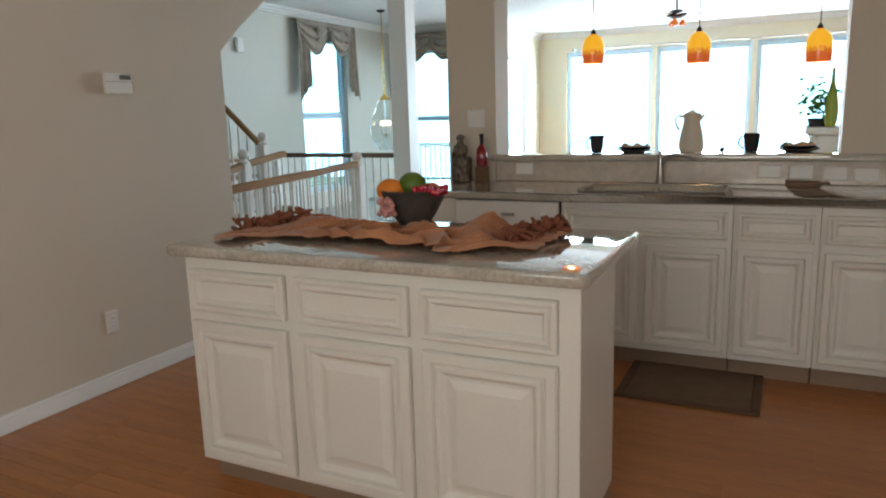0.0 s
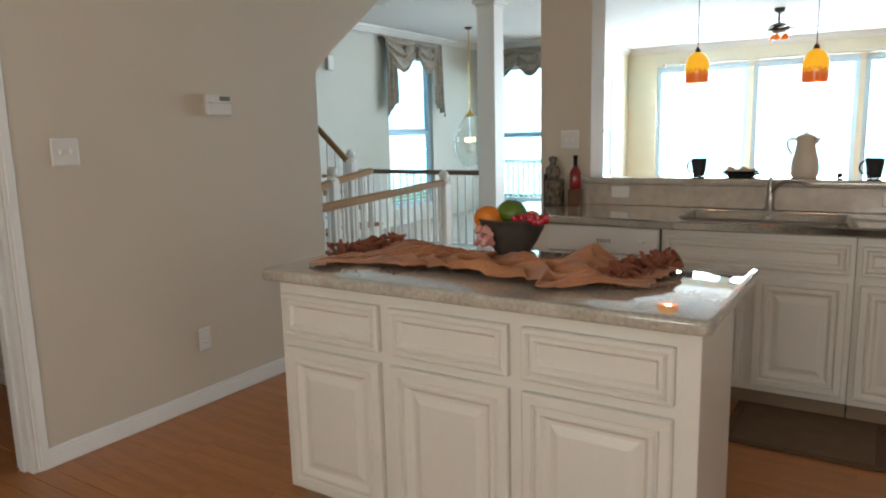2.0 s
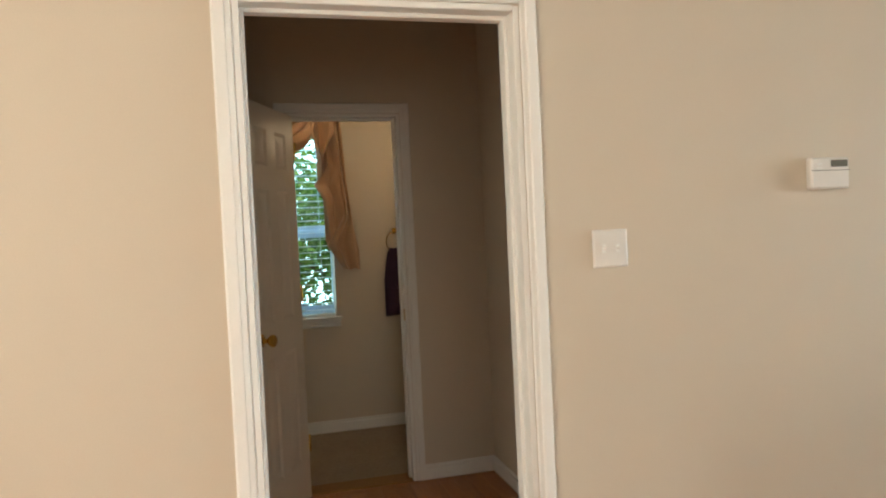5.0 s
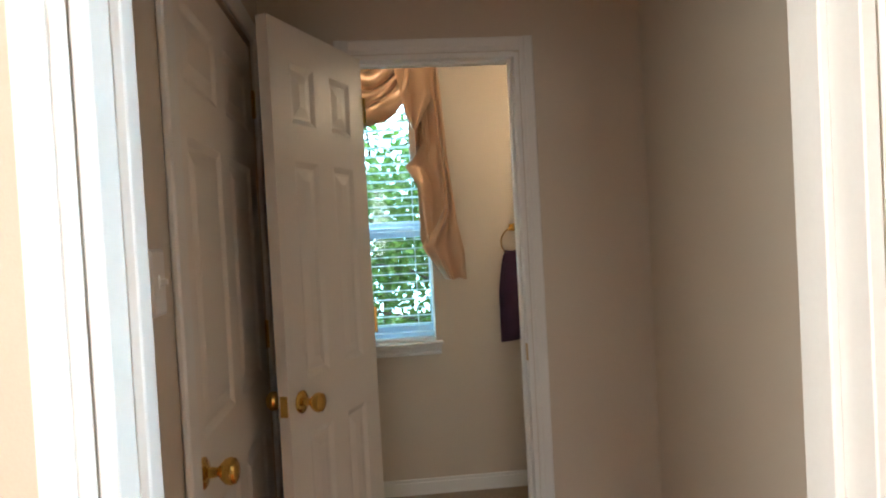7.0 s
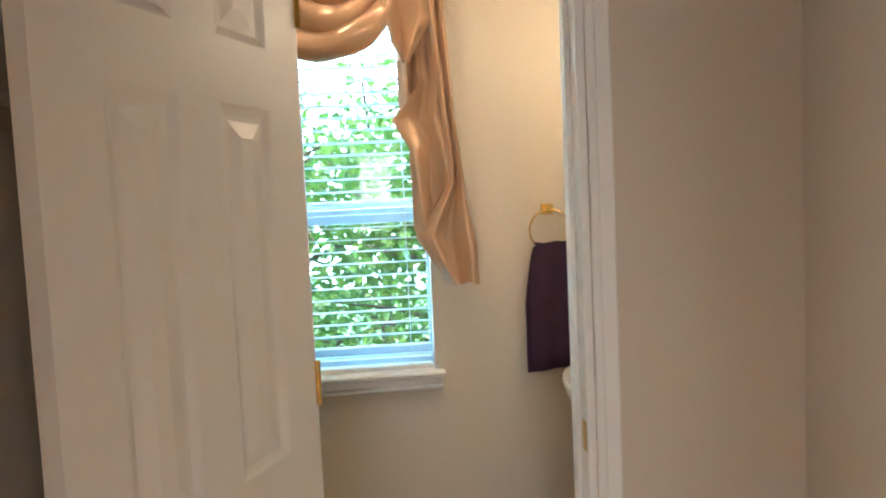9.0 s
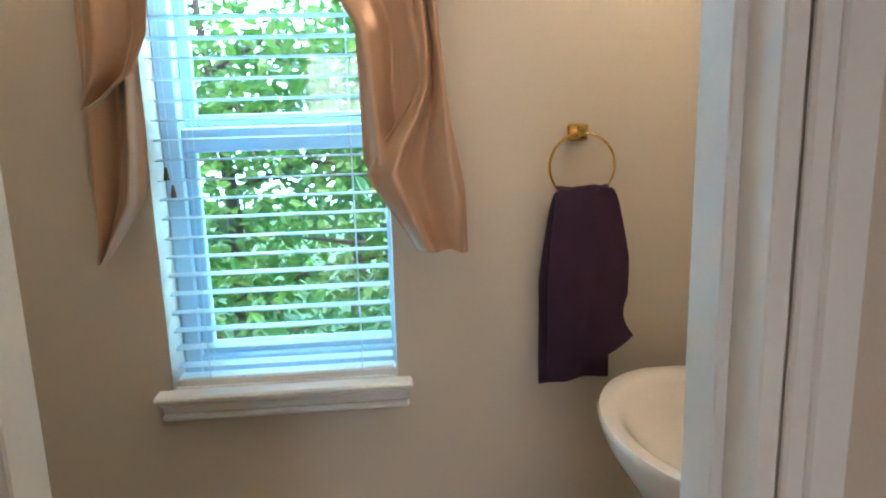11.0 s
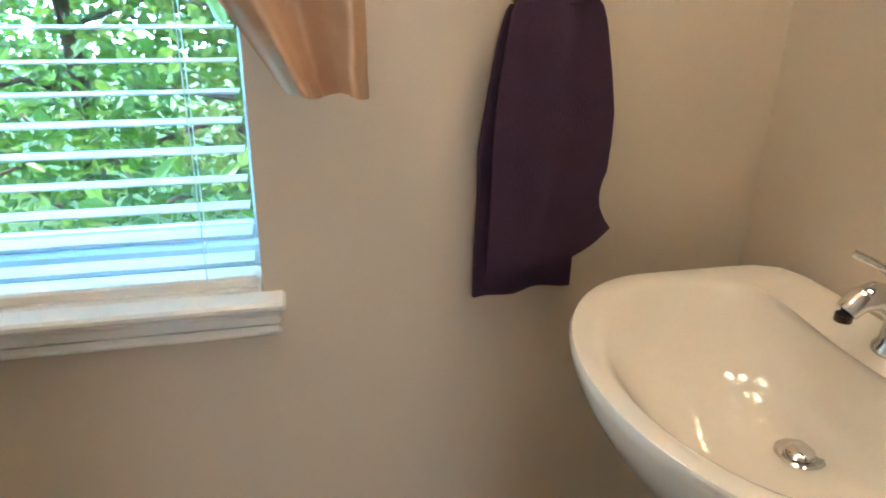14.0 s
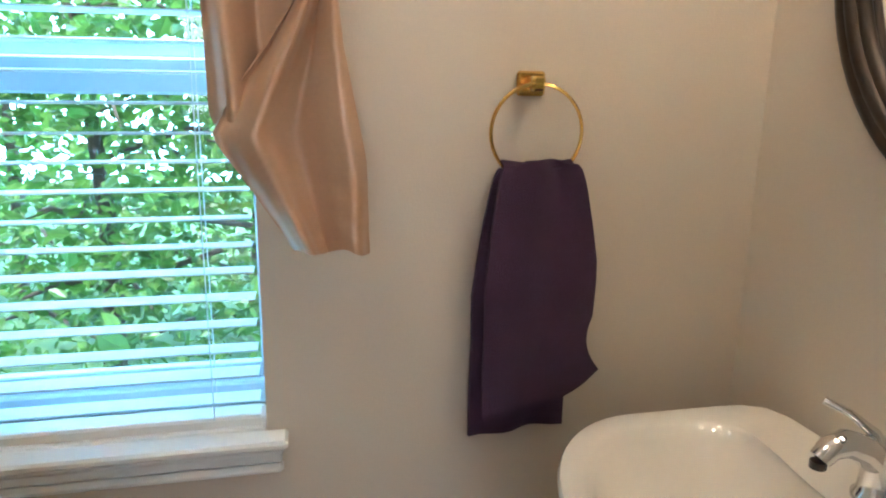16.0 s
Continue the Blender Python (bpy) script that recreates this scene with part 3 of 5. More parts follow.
# ---- wall fittings ----
def wall_plate(name, at, rz, w, h, label, category, rockers=0, sockets=0):
    """A screwed cover plate on a wall, with switches or sockets; at rz 0 it faces -y."""
    e = thing(name, at, label, category, rz=rz)
    bm = bmesh.new()
    panelled(bm, [-w / 2, w / 2], [-h / 2, h / 2], {(0, 0)}, [(0.001, 0.003), (0.006, 0.006)], facing(0, -0.001, 0))
    part("cover_plate", bm, PLASTIC, e)
    for i in range(rockers):
        u = (i - (rockers - 1) / 2) * 0.046
        part("toggle_slot", boxes(((u - 0.006, -0.0095, -0.013), (u + 0.006, -0.0065, 0.013)), bevel=0.001), TRIM, e)
        bm = boxes(((u - 0.0042, -0.021, -0.004), (u + 0.0042, -0.009, 0.006)), bevel=0.0015)
        part("toggle", bm, PLASTIC, e)
    for i in range(sockets):
        v = (i - (sockets - 1) / 2) * 0.042
        bm = lathe([(0, 0), (0.0165, 0), (0.0165, 0.002), (0, 0.0022)], 16)
        bm.transform(pose(0, -0.0072, v, 90))
        part("socket", bm, TRIM, e)
        part("slot", boxes(((-0.0065, -0.0100, v - 0.005), (-0.0050, -0.0093, v + 0.005)), ((0.0050, -0.0100, v - 0.004), (0.0065, -0.0093, v + 0.004))), BRONZE, e)
    return e


wall_plate("light_switch", (XW, 2.210, 1.320), 90, 0.118, 0.116, "white two-gang light switch on the beige kitchen wall", "light switch", rockers=2)
wall_plate("hall_switch", (-4.238, HL, 1.338), 180, 0.074, 0.116, "white single light switch on the beige hall wall", "light switch", rockers=1)
wall_plate("wall_outlet", (XW, 2.83, 0.345), 90, 0.072, 0.115, "white duplex outlet low on the beige kitchen wall", "outlet", sockets=2)
e = thing("thermostat", (XW, 3.015, 1.528), "white boxy thermostat with a small grey display", "thermostat", rz=90)
part("housing", boxes(((-0.078, -0.030, -0.052), (0.078, -0.001, 0.052)), bevel=0.006), PLASTIC, e)
part("display", boxes(((0.0, -0.0315, 0.020), (0.068, -0.0295, 0.043)), bevel=0.0008), LCD, e, "small grey liquid crystal display")
part("button", boxes(((-0.055, -0.0325, 0.026), (-0.035, -0.0295, 0.034)), ((-0.055, -0.0325, 0.012), (-0.035, -0.0295, 0.020)), bevel=0.001), TRIM, e)
part("cover_seam", boxes(((-0.078, -0.0308, 0.008), (0.078, -0.0295, 0.010))), LCD, e)

# ---- kitchen island ----
DOOR_RINGS = [(0.0, 0.020), (0.005, 0.025), (0.030, 0.025), (0.037, 0.012), (0.047, 0.021), (0.057, 0.021), (0.072, 0.006), (0.082, 0.006), (0.108, 0.016)]
DRAWER_RINGS = [(0.0, 0.020), (0.005, 0.025), (0.014, 0.025), (0.020, 0.012), (0.028, 0.020), (0.036, 0.020), (0.046, 0.006), (0.052, 0.006)]



def front(name, parent, x0, x1, z0, z1, y, rings, rz=0.0):
    """A moulded overlay door or drawer front."""
    bm = panelled(bmesh.new(), [0, x1 - x0], [0, z1 - z0], {(0, 0)}, rings, facing(x0, y - 0.001, z0, rz))
    return part(name, bm, CAB, parent)


def base_cabinet(name, x0, x1, y, depth, label, doors, drawers=True, toe=True, group="", ends=(0.022, 0.022), rows=(0.125, 0.655, 0.695, 0.845), stile=0.044):
    """A base cabinet whose fronts face -y, with doors below a row of drawers."""
    e = thing(name, (0, 0, 0), label, "cabinet", group)
    part("body", boxes(((x0, y, 0.10), (x1, y + depth, 0.868)), bevel=0.002), CAB, e)
    if toe:
        part("toe_kick", boxes(((x0 + 0.002, y + 0.07, 0.0), (x1 - 0.002, y + depth - 0.03, 0.10))), CAB_SHADE, e, "recessed toe kick, dark with painted-in shade")
    def spread(n):
        w = (x1 - x0 - ends[0] - ends[1] + stile) / n
        return [(x0 + ends[0] + i * w, x0 + ends[0] + (i + 1) * w - stile) for i in range(n)]
    for a, b in spread(doors):
        front("door", e, a, b, rows[0], rows[1], y, DOOR_RINGS)
    if drawers:
        for a, b in spread(doors if drawers is True else drawers):
            front("drawer_front", e, a, b, rows[2], rows[3], y, DRAWER_RINGS)
    return e


def slab(name, x0, x1, y0, y1, top, label, thick=0.038, hole=None):
    """A stone worktop with an eased edge, with a hole cut for a sink if one is given."""
    bm = bmesh.new()
    if hole:
        a, b, c, d = hole
        for lo, hi in (((x0, y0), (a, y1)), ((b, y0), (x1, y1)), ((a, y0), (b, c)), ((a, d), (b, y1))):
            box(bm, (*lo, top - thick), (*hi, top))
        bmesh.ops.remove_doubles(bm, verts=bm.verts, dist=1e-5)
        es = [ed for ed in bm.edges if all(abs(v.co.y - y0) < 1e-4 for v in ed.verts) and abs(ed.verts[0].co.z - ed.verts[1].co.z) < 1e-4]
        bmesh.ops.bevel(bm, geom=es, offset=0.010, segments=3, affect="EDGES", profile=0.5)
    else:
        r = bmesh.ops.create_cube(bm, size=1)
        for v in r["verts"]:
            v.co = Vector((x0 + (v.co.x + 0.5) * (x1 - x0), y0 + (v.co.y + 0.5) * (y1 - y0), top - thick + (v.co.z + 0.5) * thick))
        up = [ed for ed in bm.edges if abs(ed.verts[0].co.z - ed.verts[1].co.z) > 0.01]
        bmesh.ops.bevel(bm, geom=up, offset=0.035, segments=5, affect="EDGES", profile=0.5)
        rim = [ed for ed in bm.edges if abs(ed.verts[0].co.z - ed.verts[1].co.z) < 1e-5 and len(ed.link_faces) == 2 and abs(ed.link_faces[0].normal.z - ed.link_faces[1].normal.z) > 0.5]
        bmesh.ops.bevel(bm, geom=rim, offset=0.011, segments=4, affect="EDGES", profile=0.5)
    return tagged(part(name, bm, GRANITE, smooth=True), label, "worktop")


IX0, IX1, IY0, IY1 = -2.555, -1.135, 2.275, 2.69
base_cabinet("kitchen_island", IX0, IX1, IY0, IY1 - IY0, "white painted island cabinet with three doors and three drawers", 3, ends=(0.025, 0.060), rows=(0.122, 0.640, 0.676, 0.828))
slab("island_worktop", IX0 - 0.065, IX1 + 0.025, IY0 - 0.037, 2.985, 0.908, "grey-green polished granite worktop on the island", 0.039)
TOP = 0.908


# crumpled runner on the island
def bump_at(u, v, cu, cv, su, sv):
    return math.exp(-((u - cu) / su) ** 2 - ((v - cv) / sv) ** 2)


def runner(u, v):
    x = -2.52 + 1.17 * u + 0.03 * noise.noise((3 * u, 4 * v, 6.1))
    mid = 2.60 + 0.08 * u + 0.03 * math.sin(7 * u)
    half = 0.180 + 0.035 * math.sin(9 * u + 1) + 0.05 * noise.noise((7 * u, 0, 3))
    y = mid + (v - 0.5) * 2 * half + 0.03 * noise.noise((6 * u, 3 * v, 1.7))
    w = noise.noise((2.4 * u, 1.6 * v, 0.3))
    k = 3.4 * u + 0.55 * v + 0.9 * w
    swell = (0.5 + 0.5 * math.sin(2 * math.pi * k)) ** 1.5
    k2 = 7.5 * u - 2.4 * v + 2.6 * noise.noise((4 * u, 3 * v, 2.2))
    bunch_up = 0.35 + 0.9 * bump_at(u, v, 0.42, 0.4, 0.16, 0.5) + 0.9 * bump_at(u, v, 0.66, 0.3, 0.13, 0.5)
    s2 = k2 % 1.0
    folds = (math.sin(0.5 * math.pi * s2 / 0.72) if s2 < 0.72 else math.cos(0.5 * math.pi * (s2 - 0.72) / 0.28)) * bunch_up
    k3 = 16.0 * u + 7.0 * v + 2.0 * noise.noise((6 * u, 5 * v, 8.1))
    fine_folds = (0.5 + 0.5 * math.sin(2 * math.pi * k3)) * (0.3 + bunch_up)
    lip = math.exp(-v / 0.10) * (0.5 + 0.5 * math.sin(2 * math.pi * (4.3 * u + 0.7 * w)))
    z = 0.022 * swell + 0.026 * folds + 0.004 * fine_folds + 0.006 * lip + 0.040 * bump_at(u, v, 0.76, 0.85, 0.05, 0.16) + 0.016 * bump_at(u, v, 0.24, 0.55, 0.12, 0.5)
    edge = min(1.0, 8.0 * min(v, 1 - v) + 0.55) * min(1.0, 10 * min(u, 1 - u) + 0.35)
    z = z * edge + 0.003 * noise.noise((14 * u, 9 * v, 9.0))
    return Vector((x + 0.030 * swell + 0.030 * folds, y - 0.035 * lip - 0.02 * folds, TOP + 0.006 + max(0.0, z)))


e = thing("table_runner", (0, 0, 0), "crumpled russet brown cloth runner with bunched tassel ends on the island", "cloth")
part("cloth", sheet(170, 60, runner, 0.004), CLOTH, e, smooth=True)
for name, x, y0, n in (("tassel_end", -2.50, 2.50, 90), ("tassel_end", -1.35, 2.54, 100)):
    bm = bmesh.new()
    rng = random.Random(n)
    for i in range(n):
        t = i / (n - 1)
        c = Vector((x + rng.uniform(-0.035, 0.035) + (0.10 * t if x < -2 else -0.10 * (1 - t)), y0 + 0.30 * t, TOP + rng.uniform(0.014, 0.058)))
        old = set(bm.verts)
        ball(bm, Vector((0, 0, 0)), rng.uniform(0.008, 0.013), 6, (2.6, 0.7, 0.7))
        m = Matrix.Translation(c) @ Euler((rng.uniform(-0.6, 0.6), rng.uniform(-0.9, 0.9), rng.uniform(-1.2, 1.2))).to_matrix().to_4x4()
        for v in set(bm.verts) - old:
            v.co = m @ v.co
    for v in bm.verts:
        v.co += 0.004 * noise.noise_vector(v.co * 70)
        v.co.z = max(v.co.z, TOP + 0.001)
    part(name, bm, CLOTH2, e, "bunched russet tassels", smooth=True)

# fruit bowl
BX, BY, BZ = -1.87, 2.72, TOP + 0.03
e = thing("fruit_bowl", (BX, BY, BZ), "dark woven oval bowl heaped with fruit on the island cloth", "bowl")
bm = lathe([(0, 0.0), (0.055, 0.0), (0.062, 0.006), (0.095, 0.045), (0.118, 0.085), (0.126, 0.108), (0.131, 0.112), (0.126, 0.116), (0.118, 0.108), (0.09, 0.06), (0, 0.03)], 36)
bm.transform(Matrix.Diagonal((0.92, 0.88, 1.12, 1)))
for v in bm.verts:
    a = math.atan2(v.co.y, v.co.x)
    v.co.xy *= 1 + 0.012 * math.sin(40 * v.co.z * 8 + 18 * a)
part("bowl", bm, BASKET, e, smooth=True)


def fruit(name, c, r, squash, material, label, rough=0.0):
    bm = ball(bmesh.new(), (0, 0, 0), r, 18, squash)
    for v in bm.verts:
        v.co += v.co.normalized() * (0.004 * noise.noise(v.co * 25) + rough * noise.noise(v.co * 90))
    ob = part(name, bm, material, smooth=True, label=label)
    ob.location = c
    return tagged(ob, label, "fruit", "fruit in the bowl")


fruit("orange", (BX - 0.080, BY - 0.02, BZ + 0.122), 0.050, (1.1, 1, 0.92), ORANGE, "bright orange fruit in the dark bowl", 0.0008)
fruit("avocado", (BX - 0.005, BY + 0.01, BZ + 0.146), 0.048, (1.12, 1, 0.9), LIME, "green avocado on top of the bowl", 0.0015)
fruit("orange", (BX + 0.05, BY + 0.05, BZ + 0.105), 0.045, (1, 1, 1), ORANGE, "orange fruit half hidden at the back of the bowl", 0.0008)


def bunch(name, c, spread, n, r, material, label):
    e = thing(name, c, label, "fruit", "fruit in the bowl")
    rng = random.Random(len(name) + n)
    bm = bmesh.new()
    ball(bm, (0, 0, 0), r, 8)
    me_ob = part("berry", bm, material, e, smooth=True)
    for i in range(n):
        o = me_ob.copy() if i else me_ob
        if i:
            scene.collection.objects.link(o)
            o.parent = e
        o.location = [rng.uniform(-s, s) for s in spread]
        o.location.z = abs(o.location.z) - 0.004 * i / n
    return e


bunch("red_berries", (BX + 0.085, BY - 0.02, BZ + 0.125), (0.06, 0.05, 0.014), 34, 0.012, BERRY, "cluster of shiny red berries hanging over the bowl rim")
bunch("pink_grapes", (BX - 0.048, BY - 0.112, BZ + 0.050), (0.032, 0.018, 0.055), 26, 0.0115, GRAPE, "pale pink grapes hanging down in front of the bowl")

# ---- sink counter ----
CY = 4.07
CABX = [(-1.72, -0.875, 2, 1), (-0.875, -0.505, 1, 1), (-0.505, -0.12, 1, 1), (-0.12, 0.25, 1, 1), (0.25, 0.62, 1, 1), (0.62, 1.60, 2, 2)]
for x0, x1, nd, ndr in CABX:
    base_cabinet("base_cabinet", x0 + 0.001, x1 - 0.001, CY, 0.56, "white painted base cabinet under the sink counter", nd, ndr, group="cabinets under the sink counter", rows=(0.135, 0.660, 0.700, 0.832))
tagged(part("end_panel", boxes(((-2.70, CY, 0.0), (-2.335, CY + 0.56, 0.868)), bevel=0.003), CAB), "white painted filler cabinet beside the dishwasher", "cabinet")
e = thing("dishwasher", (-2.03, CY, 0), "white dishwasher with a row of small buttons, under the counter", "dishwasher")
part("body", boxes(((-0.302, 0.012, 0.09), (0.302, 0.44, 0.862)), bevel=0.003), LCD, e)
part("door_panel", boxes(((-0.299, -0.016, 0.115), (0.299, 0.012, 0.715)), bevel=0.006), PLASTIC, e)
part("control_panel", boxes(((-0.299, -0.020, 0.721), (0.299, 0.012, 0.858)), bevel=0.006), PLASTIC, e)
for i in range(5):
    part("button", boxes(((-0.02 + 0.016 * i, -0.023, 0.776), (-0.010 + 0.016 * i, -0.019, 0.796)), bevel=0.001), STEEL, e)
part("dial", lathe([(0, 0), (0.018, 0), (0.015, 0.012), (0, 0.012)], 14, centre=(0.22, -0.03, 0.785)), PLASTIC, e)
SX0, SX1, SY0, SY1 = -1.66, -0.93, 4.15, 4.52
slab("counter_worktop", -2.74, 1.62, CY - 0.035, PY0 - 0.002, 0.908, "grey-green polished granite counter along the pass-through", 0.038, (SX0, SX1, SY0, SY1))
e = thing("kitchen_sink", (0, 0, 0), "dark double-bowl undermount steel sink", "sink")
mid = (SX0 + SX1) / 2
for a, b in ((SX0 - 0.012, mid - 0.012), (mid + 0.012, SX1 + 0.012)):
    c, d = SY0 - 0.012, SY1 + 0.012
    bm = bmesh.new()
    top = [bm.verts.new(q) for q in ((a, c, 0.868), (b, c, 0.868), (b, d, 0.868), (a, d, 0.868))]
    low = [bm.verts.new(q) for q in ((a + 0.03, c + 0.03, 0.69), (b - 0.03, c + 0.03, 0.69), (b - 0.03, d - 0.03, 0.69), (a + 0.03, d - 0.03, 0.69))]
    for k in range(4):
        bm.faces.new((top[k], top[(k + 1) % 4], low[(k + 1) % 4], low[k]))
    bm.faces.new(low)
    bmesh.ops.bevel(bm, geom=[ed for ed in bm.edges if len(ed.link_faces) == 2], offset=0.02, segments=3, affect="EDGES")
    part("bowl", bm, STEEL, e, smooth=True)
part("divider", boxes(((mid - 0.012, SY0, 0.80), (mid + 0.012, SY1, 0.890)), bevel=0.006), STEEL, e)
part("rim", tube([(SX0 + 0.03, SY0, 0.912), (SX1 - 0.03, SY0, 0.912), (SX1, SY0 + 0.03, 0.912), (SX1, SY1 - 0.03, 0.912), (SX1 - 0.03, SY1, 0.912), (SX0 + 0.03, SY1, 0.912), (SX0, SY1 - 0.03, 0.912), (SX0, SY0 + 0.03, 0.912)], 0.006, 6, closed=True), STEEL, e)
e = thing("kitchen_faucet", (-1.30, 4.60, TOP), "steel gooseneck kitchen faucet behind the sink", "faucet")
part("base", lathe([(0, 0), (0.03, 0), (0.03, 0.008), (0.022, 0.02), (0.018, 0.10), (0.02, 0.13), (0.014, 0.155), (0, 0.16)], 18), STEEL, e, smooth=True)
part("spout", tube([(0.0, 0, 0.10)] + [(0.01 + 0.19 * (1 - math.cos(a)) / 2, -0.05 * math.sin(a), 0.10 + 0.07 * math.sin(a)) for a in [k * math.pi * 0.80 / 10 for k in range(1, 11)]], 0.011, 10), STEEL, e, smooth=True)
part("lever", tube([(0, 0, 0.15), (-0.004, 0.0, 0.19)], [0.012, 0.009], 8), STEEL, e, smooth=True)
tagged(part("backsplash", boxes(((-2.325, PY0 - 0.018, TOP + 0.001), (1.62, PY0 - 0.001, 1.034)), bevel=0.003), SPLASH), "beige stone backsplash below the bar ledge", "backsplash")
slab("bar_ledge", -2.365, 1.62, PY0 - 0.045, 5.14, 1.072, "grey polished granite bar ledge on the half wall", 0.038)
for x, z in ((-2.13, 0.985), (-0.74, 0.98), (-0.59, 0.975), (-0.43, 0.97), (-0.29, 0.965)):
    wall_plate("backsplash_outlet", (x, PY0 - 0.018, z), 0, 0.115, 0.072, "white horizontal outlet plate on the stone backsplash", "outlet", sockets=0)
wall_plate("pillar_switch", (-2.46, PY0, 1.30), 0, 0.118, 0.116, "white switch plate on the beige pillar", "light switch", rockers=2)
BAR = 1.073


def mug(x, y, side):
    e = thing("coffee_mug", (x, y, BAR), "tall charcoal mug with a loop handle on the bar ledge", "mug", "mugs on the bar")
    part("cup", lathe([(0, 0), (0.032, 0), (0.034, 0.004), (0.040, 0.05), (0.046, 0.105), (0.043, 0.105), (0.037, 0.05), (0.03, 0.008), (0, 0.008)], 22), BLACKC, e, smooth=True)
    part("handle", tube([(side * (0.040 + 0.028 * math.sin(a)), 0, 0.055 + 0.034 * math.cos(a)) for a in [k * math.pi / 8 for k in range(9)]], 0.0055, 8), BLACKC, e, smooth=True)


mug(-1.725, 4.86, -1)
mug(-0.845, 4.86, -1)


def place_setting(x, y, turn):
    e = thing("plate_stack", (x, y, BAR), "stack of charcoal plates with an oatmeal napkin, on the bar ledge", "plates", "plate stacks on the bar", rz=turn)
    for i, (r, z) in enumerate(((0.115, 0.0), (0.100, 0.014))):
        bm = lathe([(0, z), (r * 0.6, z), (r * 0.72, z + 0.006), (r, z + 0.018), (r * 0.98, z + 0.022), (r * 0.68, z + 0.011), (0, z + 0.009)], 8 if i == 0 else 20)
        part("plate", bm, BLACKC, e, smooth=True)
    bm = sheet(22, 12, lambda u, v: Vector((-0.075 + 0.15 * u, -0.05 + 0.10 * v + 0.015 * math.sin(8 * u), 0.036 + 0.022 * math.sin(math.pi * v) * (0.6 + 0.4 * math.sin(13 * u)) + 0.006 * noise.noise((u * 9, v * 7, x)))), 0.004)
    part("napkin", bm, NAPKIN, e, "folded oatmeal napkin", smooth=True)


place_setting(-1.495, 4.86, 8)
place_setting(-0.607, 4.86, 22)
e = thing("coffee_pitcher", (-1.17, 4.86, BAR), "cream stoneware coffee pitcher with a curved handle", "pitcher")
part("body", lathe([(0, 0), (0.062, 0), (0.068, 0.012), (0.071, 0.05), (0.064, 0.10), (0.052, 0.15), (0.046, 0.19), (0.050, 0.212), (0.052, 0.216), (0.047, 0.214), (0.04, 0.19), (0, 0.18)], 28), STONEW, e, smooth=True)
part("lid", lathe([(0, 0.218), (0.048, 0.214), (0.046, 0.224), (0.025, 0.232), (0.012, 0.236), (0.012, 0.243), (0, 0.246)], 22), STONEW, e, smooth=True)
part("handle", tube([(-0.045, 0, 0.205), (-0.075, 0, 0.213), (-0.092, 0, 0.195), (-0.088, 0, 0.16), (-0.066, 0, 0.125)], [0.008, 0.007, 0.006, 0.006, 0.007], 8), STONEW, e, smooth=True)
part("spout", tube([(0.042, 0, 0.19), (0.068, 0, 0.215)], [0.014, 0.006], 8), STONEW, e, smooth=True)
fr = part("salt_cellar", lathe([(0, 0), (0.012, 0), (0.016, 0.012), (0.010, 0.026), (0, 0.028)], 12), BLACKC, smooth=True)
fr.location = (-1.00, 4.86, BAR)
tagged(fr, "tiny dark salt cellar on the bar ledge", "salt cellar")
e = thing("glass_tumbler", (-0.29, 4.84, BAR), "green glass tumbler holding a blue brush on the bar ledge", "tumbler")
part("glass", lathe([(0, 0), (0.034, 0), (0.037, 0.01), (0.040, 0.085), (0.037, 0.085), (0.033, 0.012), (0, 0.012)], 20), GLASS, e, smooth=True)
part("brush", tube([(0, 0, 0.01), (0.008, 0, 0.12), (0.014, 0, 0.20), (0.004, 0, 0.255)], [0.010, 0.008, 0.014, 0.005], 10), BLUEG, e, "blue plastic brush", smooth=True)
e = thing("wooden_tray", (-0.58, 4.50, TOP), "small brown wooden tray with a stub handle on the granite counter", "tray")
part("base", boxes(((-0.075, -0.032, 0.001), (0.075, 0.032, 0.010)), bevel=0.003), WOODT, e)
part("side", boxes(((-0.075, -0.040, 0.010), (0.075, -0.030, 0.034)), ((-0.075, 0.030, 0.010), (0.075, 0.040, 0.034)), bevel=0.003), WOODT, e)
part("end", boxes(((-0.082, -0.030, 0.010), (-0.072, 0.030, 0.040)), bevel=0.003), WOODT, e)
part("end", boxes(((0.072, -0.030, 0.010), (0.082, 0.030, 0.034)), bevel=0.003), WOODT, e)
part("handle", tube([(0.080, 0, 0.026), (0.105, 0.004, 0.028), (0.120, 0.004, 0.024)], [0.007, 0.006, 0.008], 8), WOODT, e, smooth=True)
e = thing("ceramic_canister", (-2.50, 4.54, TOP), "dark speckled canister with a stoppered flask on its rack", "canister")
part("body", boxes(((-0.05, -0.045, 0), (0.05, 0.045, 0.16)), bevel=0.012), DARKG, e)
part("flask", lathe([(0, 0.16), (0.036, 0.162), (0.048, 0.195), (0.042, 0.225), (0.02, 0.245), (0.018, 0.262), (0.027, 0.27), (0.027, 0.29), (0, 0.30)], 16, centre=(-0.012, 0, 0)), DARKG, e, smooth=True)
part("foot", boxes(((-0.062, -0.03, 0), (-0.052, 0.03, 0.19)), bevel=0.003), BRONZE, e)
e = thing("wine_bottle", (-2.375, 4.56, TOP), "red bottle with a dark neck on a small wooden block", "bottle")
part("block", boxes(((-0.035, -0.035, 0), (0.035, 0.035, 0.10)), bevel=0.004), WOODT, e)
part("bottle", lathe([(0, 0.10), (0.033, 0.10), (0.035, 0.11), (0.035, 0.19), (0.026, 0.215), (0.012, 0.235), (0, 0.235)], 18), WINE, e, smooth=True)
